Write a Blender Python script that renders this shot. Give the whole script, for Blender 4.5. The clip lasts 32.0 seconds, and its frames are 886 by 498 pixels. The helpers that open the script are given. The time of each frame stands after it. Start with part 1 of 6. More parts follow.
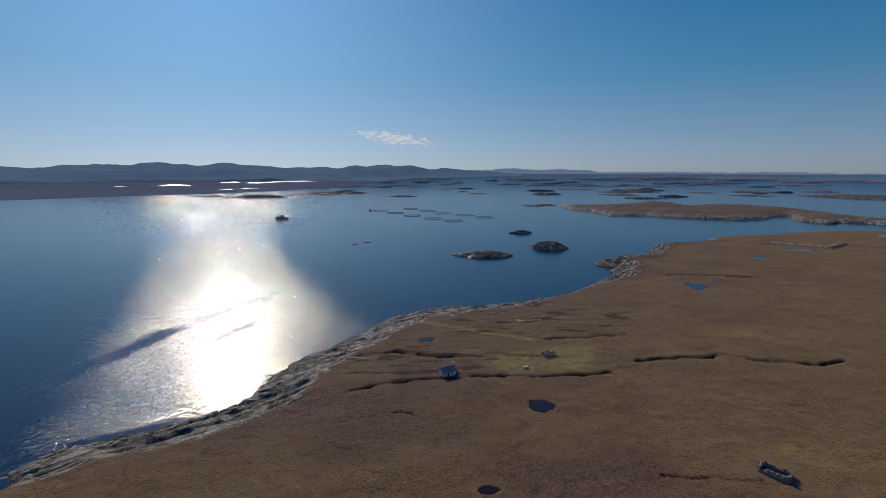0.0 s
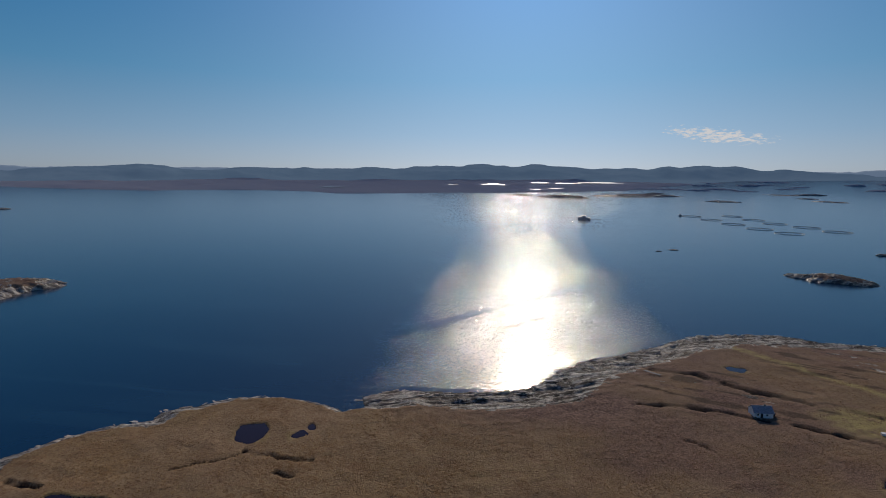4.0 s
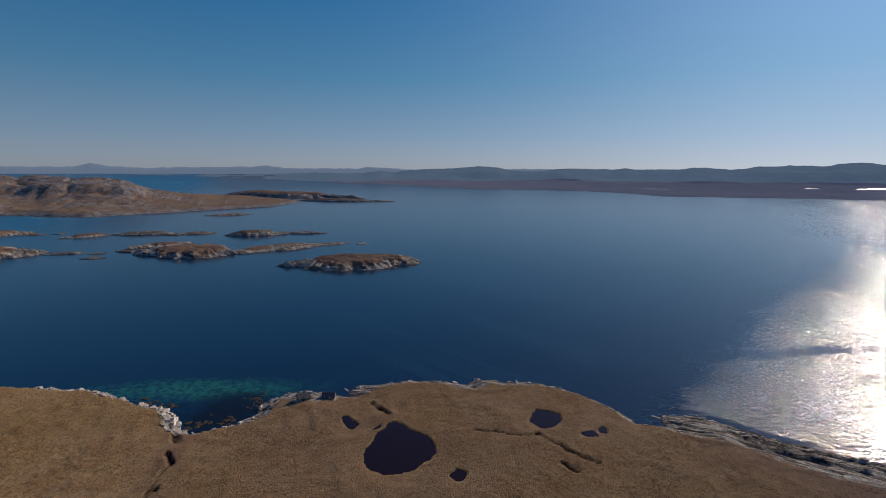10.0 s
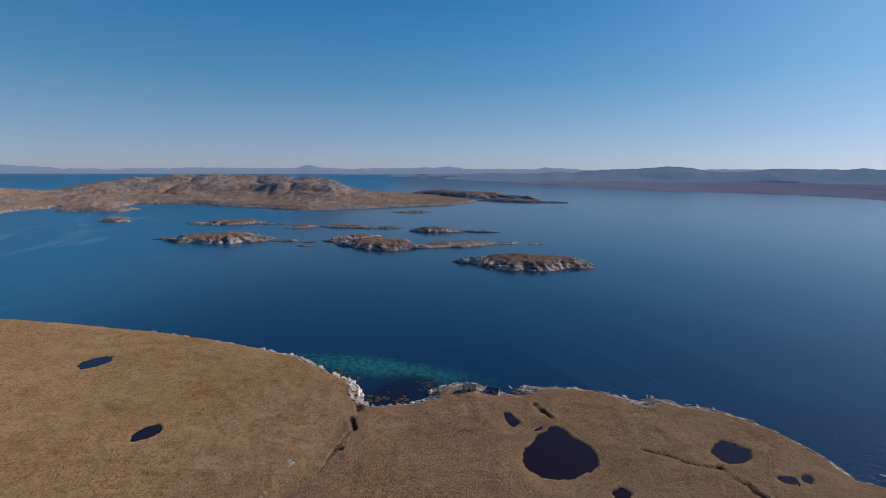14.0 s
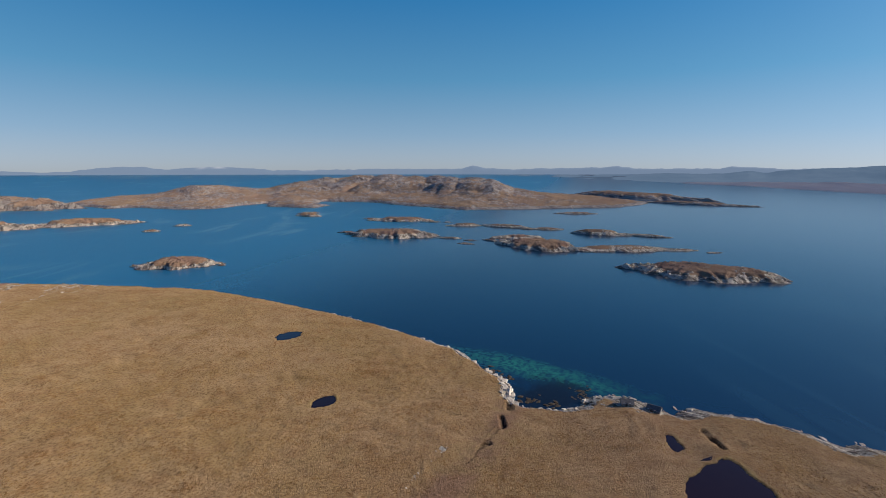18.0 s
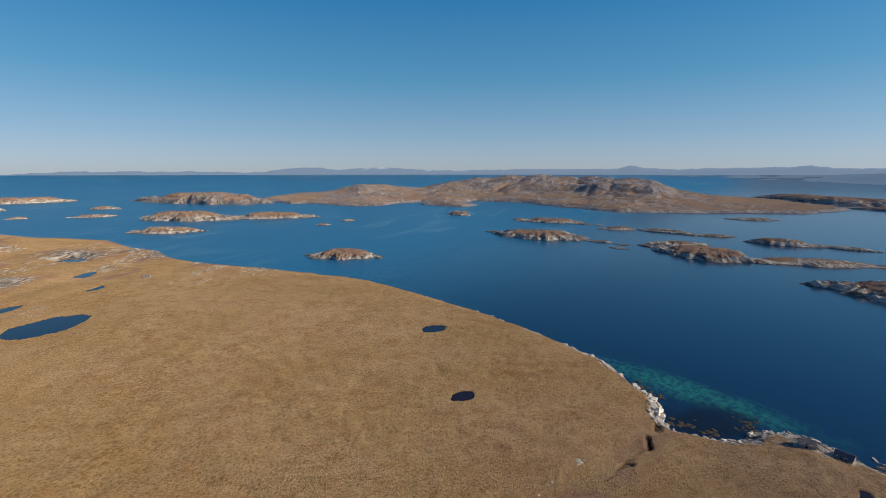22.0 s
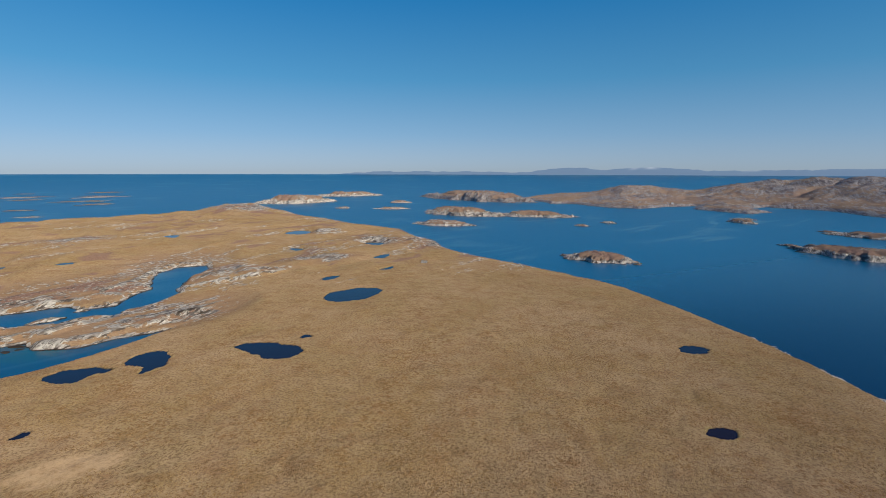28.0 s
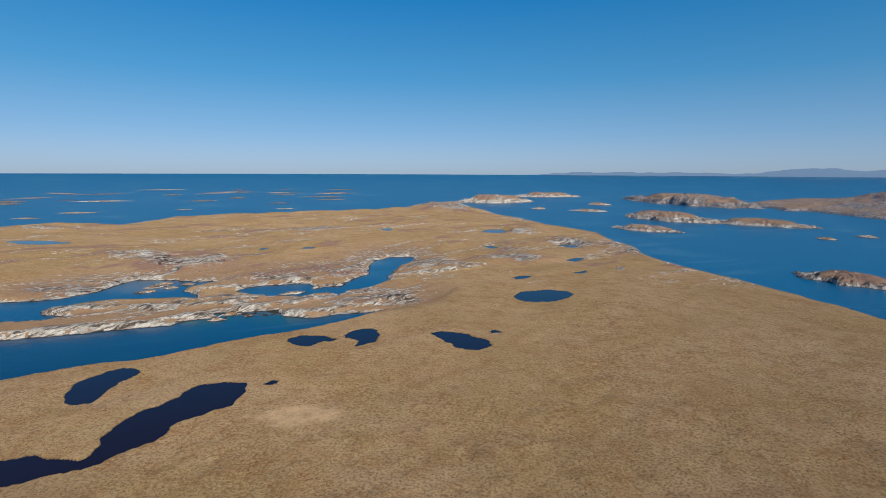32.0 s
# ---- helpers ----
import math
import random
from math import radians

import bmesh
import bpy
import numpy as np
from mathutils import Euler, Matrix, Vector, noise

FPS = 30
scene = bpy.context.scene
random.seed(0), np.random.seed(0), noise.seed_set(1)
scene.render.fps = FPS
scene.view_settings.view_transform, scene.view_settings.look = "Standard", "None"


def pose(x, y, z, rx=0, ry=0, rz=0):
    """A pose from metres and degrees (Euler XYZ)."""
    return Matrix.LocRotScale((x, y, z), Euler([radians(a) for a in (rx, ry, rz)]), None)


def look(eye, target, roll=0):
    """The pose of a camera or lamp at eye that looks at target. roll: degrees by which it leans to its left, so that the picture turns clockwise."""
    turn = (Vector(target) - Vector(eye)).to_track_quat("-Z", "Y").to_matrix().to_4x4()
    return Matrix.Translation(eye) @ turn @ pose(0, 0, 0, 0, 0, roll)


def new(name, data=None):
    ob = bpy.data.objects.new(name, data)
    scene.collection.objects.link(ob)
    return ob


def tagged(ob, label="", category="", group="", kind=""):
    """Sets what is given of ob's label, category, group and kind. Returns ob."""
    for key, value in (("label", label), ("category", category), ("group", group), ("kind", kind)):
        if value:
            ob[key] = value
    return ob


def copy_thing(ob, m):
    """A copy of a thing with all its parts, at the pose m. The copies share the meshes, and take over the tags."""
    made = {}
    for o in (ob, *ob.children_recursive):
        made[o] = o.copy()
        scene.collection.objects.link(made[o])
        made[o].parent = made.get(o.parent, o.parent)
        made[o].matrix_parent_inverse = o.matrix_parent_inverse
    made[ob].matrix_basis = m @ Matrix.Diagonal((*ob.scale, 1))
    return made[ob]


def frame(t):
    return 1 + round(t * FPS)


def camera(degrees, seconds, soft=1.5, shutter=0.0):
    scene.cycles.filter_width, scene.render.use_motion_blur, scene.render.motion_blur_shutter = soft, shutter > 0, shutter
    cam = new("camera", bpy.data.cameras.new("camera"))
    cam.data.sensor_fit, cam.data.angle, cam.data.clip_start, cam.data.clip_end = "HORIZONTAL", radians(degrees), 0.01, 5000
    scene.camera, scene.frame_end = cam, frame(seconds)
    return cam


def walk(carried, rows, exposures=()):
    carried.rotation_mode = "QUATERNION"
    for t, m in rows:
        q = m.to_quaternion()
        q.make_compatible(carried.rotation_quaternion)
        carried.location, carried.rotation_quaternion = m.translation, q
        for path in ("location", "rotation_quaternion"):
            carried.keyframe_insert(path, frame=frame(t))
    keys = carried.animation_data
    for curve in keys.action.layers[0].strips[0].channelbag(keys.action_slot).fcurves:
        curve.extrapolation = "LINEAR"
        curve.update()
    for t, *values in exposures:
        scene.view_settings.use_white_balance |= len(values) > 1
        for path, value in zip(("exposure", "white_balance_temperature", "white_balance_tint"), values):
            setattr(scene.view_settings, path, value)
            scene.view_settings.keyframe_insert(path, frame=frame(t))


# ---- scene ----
cam = camera(83.5, 32.0, soft=0.5)
EXPOSURES = [(0, -0.72, 6600, 12), (3, -0.72, 6750, 13), (8, -0.76, 7200, 17), (11, -0.60, 6950, 18), (14, -0.25, 6750, 17), (17, -0.1, 7000, 15), (20, -0.02, 7150, 13), (25, -0.12, 6800, 10), (32, -0.19, 6060, 9)]
PATH = [
    (0, pose(0.00, 0.00, 105.00, 81.113, 0, -0.000) @ pose(0, 0, 0, 0, 0, -0.02)),
    (0.5, pose(-0.15, -0.20, 105.01, 81.126, 0, 6.690) @ pose(0, 0, 0, 0, 0, -0.01)),
    (1, pose(-0.24, -0.38, 105.02, 81.137, 0, 11.798) @ pose(0, 0, 0, 0, 0, 0.01)),
    (1.5, pose(-0.29, -0.53, 105.02, 81.145, 0, 15.496) @ pose(0, 0, 0, 0, 0, 0.04)),
    (2, pose(-0.30, -0.67, 105.03, 81.151, 0, 19.078) @ pose(0, 0, 0, 0, 0, 0.09)),
    (2.5, pose(-0.27, -0.79, 105.03, 81.154, 0, 22.771) @ pose(0, 0, 0, 0, 0, 0.15)),
    (3, pose(-0.20, -0.89, 105.03, 81.155, 0, 26.599) @ pose(0, 0, 0, 0, 0, 0.21)),
    (3.5, pose(-0.11, -0.98, 105.02, 81.157, 0, 30.326) @ pose(0, 0, 0, 0, 0, 0.28)),
    (5.5, pose(0.50, -1.19, 105.00, 81.160, 0, 43.761) @ pose(0, 0, 0, 0, 0, 0.34)),
    (6, pose(0.69, -1.20, 104.99, 81.160, 0, 46.898) @ pose(0, 0, 0, 0, 0, 0.37)),
    (6.5, pose(0.90, -1.21, 104.99, 81.155, 0, 50.013) @ pose(0, 0, 0, 0, 0, 0.37)),
    (7, pose(1.11, -1.21, 104.98, 81.149, 0, 52.975) @ pose(0, 0, 0, 0, 0, 0.34)),
    (7.5, pose(1.33, -1.20, 104.97, 81.145, 0, 55.894) @ pose(0, 0, 0, 0, 0, 0.30)),
    (8, pose(1.55, -1.18, 104.96, 81.146, 0, 58.563) @ pose(0, 0, 0, 0, 0, 0.25)),
    (8.5, pose(1.77, -1.15, 104.95, 81.147, 0, 61.291) @ pose(0, 0, 0, 0, 0, 0.21)),
    (9, pose(2.00, -1.11, 104.95, 81.147, 0, 63.892) @ pose(0, 0, 0, 0, 0, 0.19)),
    (9.5, pose(2.21, -1.07, 104.94, 81.145, 0, 66.534) @ pose(0, 0, 0, 0, 0, 0.20)),
    (10, pose(2.43, -1.01, 104.94, 81.146, 0, 69.197) @ pose(0, 0, 0, 0, 0, 0.21)),
    (10.5, pose(2.63, -0.96, 104.93, 81.148, 0, 71.758) @ pose(0, 0, 0, 0, 0, 0.23)),
    (11, pose(2.83, -0.89, 104.93, 81.148, 0, 74.420) @ pose(0, 0, 0, 0, 0, 0.23)),
    (11.5, pose(3.02, -0.83, 104.93, 81.148, 0, 76.980) @ pose(0, 0, 0, 0, 0, 0.23)),
    (12, pose(3.19, -0.75, 104.93, 81.148, 0, 79.467) @ pose(0, 0, 0, 0, 0, 0.21)),
    (12.5, pose(3.35, -0.68, 104.93, 81.149, 0, 81.973) @ pose(0, 0, 0, 0, 0, 0.21)),
    (13, pose(3.50, -0.60, 104.93, 81.148, 0, 84.293) @ pose(0, 0, 0, 0, 0, 0.23)),
    (13.5, pose(3.64, -0.51, 104.94, 81.145, 0, 86.625) @ pose(0, 0, 0, 0, 0, 0.23)),
    (14, pose(3.75, -0.42, 104.95, 81.141, 0, 89.192) @ pose(0, 0, 0, 0, 0, 0.21)),
    (14.5, pose(3.86, -0.33, 104.96, 81.141, 0, 91.638) @ pose(0, 0, 0, 0, 0, 0.14)),
    (16.5, pose(4.09, 0.06, 105.02, 81.145, 0, 100.985) @ pose(0, 0, 0, 0, 0, 0.07)),
    (17, pose(4.10, 0.16, 105.04, 81.149, 0, 103.228) @ pose(0, 0, 0, 0, 0, 0.01)),
    (17.5, pose(4.10, 0.27, 105.06, 81.151, 0, 105.508) @ pose(0, 0, 0, 0, 0, -0.01)),
    (18, pose(4.08, 0.38, 105.09, 81.150, 0, 107.640) @ pose(0, 0, 0, 0, 0, -0.01)),
    (18.5, pose(4.04, 0.48, 105.11, 81.147, 0, 109.811) @ pose(0, 0, 0, 0, 0, -0.00)),
    (19, pose(3.99, 0.60, 105.14, 81.143, 0, 111.737) @ pose(0, 0, 0, 0, 0, -0.00)),
    (19.5, pose(3.92, 0.71, 105.18, 81.142, 0, 113.769) @ pose(0, 0, 0, 0, 0, -0.01)),
    (20, pose(3.83, 0.82, 105.21, 81.147, 0, 115.969) @ pose(0, 0, 0, 0, 0, -0.02)),
    (20.5, pose(3.73, 0.94, 105.25, 81.154, 0, 118.210) @ pose(0, 0, 0, 0, 0, -0.01)),
    (21, pose(3.62, 1.06, 105.29, 81.162, 0, 120.396) @ pose(0, 0, 0, 0, 0, 0.01)),
    (21.5, pose(3.50, 1.18, 105.33, 81.168, 0, 122.591) @ pose(0, 0, 0, 0, 0, 0.01)),
    (22, pose(3.37, 1.30, 105.38, 81.168, 0, 124.709) @ pose(0, 0, 0, 0, 0, 0.00)),
    (22.5, pose(3.22, 1.43, 105.42, 81.165, 0, 126.763) @ pose(0, 0, 0, 0, 0, -0.02)),
    (23, pose(3.07, 1.56, 105.47, 81.159, 0, 128.887) @ pose(0, 0, 0, 0, 0, -0.03)),
    (23.5, pose(2.92, 1.69, 105.52, 81.154, 0, 131.331) @ pose(0, 0, 0, 0, 0, -0.02)),
    (24, pose(2.76, 1.82, 105.58, 81.152, 0, 133.887) @ pose(0, 0, 0, 0, 0, -0.01)),
    (24.5, pose(2.60, 1.96, 105.63, 81.153, 0, 136.432) @ pose(0, 0, 0, 0, 0, 0.00)),
    (25, pose(2.44, 2.10, 105.69, 81.155, 0, 139.046) @ pose(0, 0, 0, 0, 0, 0.03)),
    (25.5, pose(2.29, 2.25, 105.75, 81.152, 0, 141.573) @ pose(0, 0, 0, 0, 0, 0.07)),
    (27.5, pose(1.75, 2.89, 106.01, 81.146, 0, 151.671) @ pose(0, 0, 0, 0, 0, 0.11)),
    (28, pose(1.65, 3.07, 106.08, 81.142, 0, 154.129) @ pose(0, 0, 0, 0, 0, 0.14)),
    (28.5, pose(1.57, 3.25, 106.15, 81.145, 0, 156.804) @ pose(0, 0, 0, 0, 0, 0.16)),
    (29, pose(1.51, 3.44, 106.22, 81.148, 0, 159.618) @ pose(0, 0, 0, 0, 0, 0.18)),
    (29.5, pose(1.48, 3.64, 106.29, 81.150, 0, 162.393) @ pose(0, 0, 0, 0, 0, 0.20)),
    (30, pose(1.48, 3.85, 106.36, 81.152, 0, 165.266) @ pose(0, 0, 0, 0, 0, 0.22)),
    (30.5, pose(1.51, 4.07, 106.43, 81.150, 0, 168.057) @ pose(0, 0, 0, 0, 0, 0.22)),
    (31, pose(1.58, 4.29, 106.51, 81.144, 0, 170.823) @ pose(0, 0, 0, 0, 0, 0.23)),
    (31.5, pose(1.70, 4.53, 106.58, 81.138, 0, 173.617) @ pose(0, 0, 0, 0, 0, 0.25)),
    (32, pose(1.85, 4.78, 106.65, 81.134, 0, 176.430) @ pose(0, 0, 0, 0, 0, 0.27)),
]
walk(cam, PATH, EXPOSURES)

# ---- sky and sun ----
SUN_AZ, SUN_EL = 24.4, 27.0        # degrees to the left of +y, and up
world = bpy.data.worlds.new("world")
scene.world = world
world.use_nodes = True
wn, wl = world.node_tree.nodes, world.node_tree.links


def world_math(kind, a, b=0.0, clamp=False):
    m = wn.new("ShaderNodeMath")
    m.operation, m.use_clamp = kind, clamp
    for socket, value in zip(m.inputs, (a, b)):
        if isinstance(value, bpy.types.NodeSocket):
            wl.new(value, socket)
        else:
            socket.default_value = value
    return m.outputs[0]


def world_mix(fac, a, b, kind="MIX"):
    m = wn.new("ShaderNodeMix")
    m.data_type, m.blend_type = "RGBA", kind
    for socket, value in zip((m.inputs[0], m.inputs[6], m.inputs[7]), (fac, a, b)):
        if isinstance(value, bpy.types.NodeSocket):
            wl.new(value, socket)
        elif isinstance(value, tuple):
            socket.default_value = (*value, 1)
        else:
            socket.default_value = value
    return m.outputs[2]


sky = wn.new("ShaderNodeTexSky")
sky.sky_type, sky.sun_disc = "NISHITA", False
sky.sun_elevation, sky.sun_rotation = radians(SUN_EL), radians(-SUN_AZ)
sky.altitude, sky.air_density, sky.dust_density, sky.ozone_density = 100, 1.0, 0.4, 3.0
way, split = wn.new("ShaderNodeTexCoord"), wn.new("ShaderNodeSeparateXYZ")
wl.new(way.outputs["Generated"], split.inputs[0])
elevation = world_math("MULTIPLY", world_math("ARCSINE", split.outputs[2]), 57.2958)
azimuth = world_math("MULTIPLY", world_math("ARCTAN2", world_math("MULTIPLY", split.outputs[0], -1.0), split.outputs[1]), 57.2958)
# clear northern air: the brightness of the sky model, in the blues of this day
grey = wn.new("ShaderNodeRGBToBW")
wl.new(sky.outputs[0], grey.inputs[0])
blues = wn.new("ShaderNodeValToRGB")
stops = ((0.0, (0.42, 0.515, 0.60)), (0.045, (0.26, 0.465, 0.69)), (0.11, (0.114, 0.403, 0.740)), (0.20, (0.040, 0.328, 0.780)), (0.36, (0.03, 0.14, 0.56)), (1.0, (0.02, 0.09, 0.40)))
for k, (at, color) in enumerate(stops):
    e = blues.color_ramp.elements[k] if k < 2 else blues.color_ramp.elements.new(at)
    e.position, e.color = at, (*color, 1)
wl.new(world_math("DIVIDE", elevation, 90.0, True), blues.inputs[0])
level = world_math("POWER", world_math("MULTIPLY", grey.outputs[0], 0.17), 0.5)
lum = wn.new("ShaderNodeCombineColor")
for socket in lum.inputs:
    wl.new(level, socket)
tone = world_mix(1.0, blues.outputs[0], lum.outputs[0], "MULTIPLY")
# thin veil of brightness round the sun
dot = wn.new("ShaderNodeVectorMath")
dot.operation = "DOT_PRODUCT"
wl.new(way.outputs["Generated"], dot.inputs[0])
toward = Vector((-math.sin(radians(SUN_AZ)) * math.cos(radians(SUN_EL)), math.cos(radians(SUN_AZ)) * math.cos(radians(SUN_EL)), math.sin(radians(SUN_EL))))
dot.inputs[1].default_value = toward
veil = world_math("MULTIPLY", world_math("POWER", world_math("MAXIMUM", dot.outputs["Value"], 0.0), 7.0), 0.27)
tone = world_mix(veil, tone, (1.0, 1.0, 1.0), "ADD")
# a few small fair-weather clouds low over the archipelago
cell = wn.new("ShaderNodeCombineXYZ")
wl.new(world_math("MULTIPLY", azimuth, 0.55), cell.inputs[0])
wl.new(world_math("MULTIPLY", elevation, 1.9), cell.inputs[1])
puff = wn.new("ShaderNodeTexNoise")
puff.inputs["Scale"].default_value, puff.inputs["Detail"].default_value, puff.inputs["Roughness"].default_value = 2.1, 7, 0.66
wl.new(cell.outputs[0], puff.inputs["Vector"])
line = world_math("ADD", 3.0, world_math("MULTIPLY", azimuth, 0.13))
off_line = world_math("DIVIDE", world_math("SUBTRACT", elevation, line), 1.0)
along = world_math("DIVIDE", world_math("SUBTRACT", azimuth, 5.5), 6.5)
spread = world_math("SUBTRACT", 1.0, world_math("ADD", world_math("MULTIPLY", off_line, off_line), world_math("MULTIPLY", along, along)), True)
cover = world_math("MULTIPLY", world_math("SUBTRACT", world_math("ADD", puff.outputs["Fac"], world_math("MULTIPLY", spread, 0.26)), 0.655), 8.0, True)
cover = world_math("MULTIPLY", cover, world_math("MULTIPLY", spread, 3.0, True))
tone = world_mix(world_math("MULTIPLY", cover, 0.9), tone, (0.98, 0.99, 1.0))
background = wn["Background"]
background.inputs["Strength"].default_value = 1.0
wl.new(tone, background.inputs["Color"])
sun = new("sun", bpy.data.lights.new("sun", "SUN"))
sun.data.energy, sun.data.angle, sun.data.color = 5.0, radians(0.55), (1.0, 0.92, 0.80)
sun.matrix_world = look(toward * 300, (0, 0, 0))

# ---- materials ----
class Nodes:
    """A small writer of node materials."""

    def __init__(self, name):
        self.mat = bpy.data.materials.new(name)
        self.mat.use_nodes = True
        self.n, self.l = self.mat.node_tree.nodes, self.mat.node_tree.links
        self.bsdf = self.n["Principled BSDF"]

    def put(self, socket, value):
        if isinstance(value, bpy.types.NodeSocket):
            self.l.new(value, socket)
        elif isinstance(value, tuple) and len(value) == 3 and socket.type == "RGBA":
            socket.default_value = (*value, 1)
        else:
            socket.default_value = value

    def coords(self, scale=(1, 1, 1), turn=0.0, source="Object", origin=(0, 0, 0)):
        """Coordinates about an origin, turned so that the direction turn (degrees) becomes x, and then scaled."""
        tc, a, b = self.n.new("ShaderNodeTexCoord"), self.n.new("ShaderNodeMapping"), self.n.new("ShaderNodeMapping")
        sub = self.n.new("ShaderNodeVectorMath")
        sub.operation, sub.inputs[1].default_value = "SUBTRACT", origin
        a.inputs["Rotation"].default_value, b.inputs["Scale"].default_value = (0, 0, radians(-turn)), scale
        self.l.new(tc.outputs[source], sub.inputs[0])
        self.l.new(sub.outputs[0], a.inputs["Vector"])
        self.l.new(a.outputs[0], b.inputs["Vector"])
        return b.outputs[0]

    def noise(self, vector, scale, detail=4.0, rough=0.55, distort=0.0):
        t = self.n.new("ShaderNodeTexNoise")
        t.inputs["Scale"].default_value, t.inputs["Detail"].default_value = scale, detail
        t.inputs["Roughness"].default_value, t.inputs["Distortion"].default_value = rough, distort
        self.l.new(vector, t.inputs["Vector"])
        return t.outputs["Fac"]

    def ramp(self, value, a, b, lo=0.0, hi=1.0):
        m = self.n.new("ShaderNodeMapRange")
        m.interpolation_type = "SMOOTHSTEP"
        for k, v in zip(("From Min", "From Max", "To Min", "To Max"), (a, b, lo, hi)):
            self.put(m.inputs[k], v)
        self.put(m.inputs["Value"], value)
        return m.outputs[0]

    def mix(self, fac, a, b, kind="MIX"):
        m = self.n.new("ShaderNodeMix")
        m.data_type, m.blend_type = "RGBA", kind
        self.put(m.inputs["Factor"], fac)
        self.put(m.inputs[6], a)
        self.put(m.inputs[7], b)
        return m.outputs[2]

    def math(self, kind, a, b=0.0, clamp=False):
        m = self.n.new("ShaderNodeMath")
        m.operation, m.use_clamp = kind, clamp
        self.put(m.inputs[0], a)
        self.put(m.inputs[1], b)
        return m.outputs[0]

    def attribute(self, name):
        a = self.n.new("ShaderNodeAttribute")
        a.attribute_name = name
        return a.outputs["Fac"]

    def height(self):
        g, s = self.n.new("ShaderNodeNewGeometry"), self.n.new("ShaderNodeSeparateXYZ")
        self.l.new(g.outputs["Position"], s.inputs[0])
        return s.outputs[2]

    def bump(self, height, strength, distance, onto=None):
        b = self.n.new("ShaderNodeBump")
        self.put(b.inputs["Strength"], strength)
        b.inputs["Distance"].default_value = distance
        self.put(b.inputs["Height"], height)
        if onto is not None:
            self.l.new(onto, b.inputs["Normal"])
        return b.outputs[0]

    def done(self, color, rough=0.9, normal=None, metal=0.0, specular=0.3):
        self.put(self.bsdf.inputs["Base Color"], color)
        self.put(self.bsdf.inputs["Roughness"], rough)
        self.bsdf.inputs["Metallic"].default_value = metal
        self.bsdf.inputs["Specular IOR Level"].default_value = specular
        if normal is not None:
            self.l.new(normal, self.bsdf.inputs["Normal"])
        return self.mat


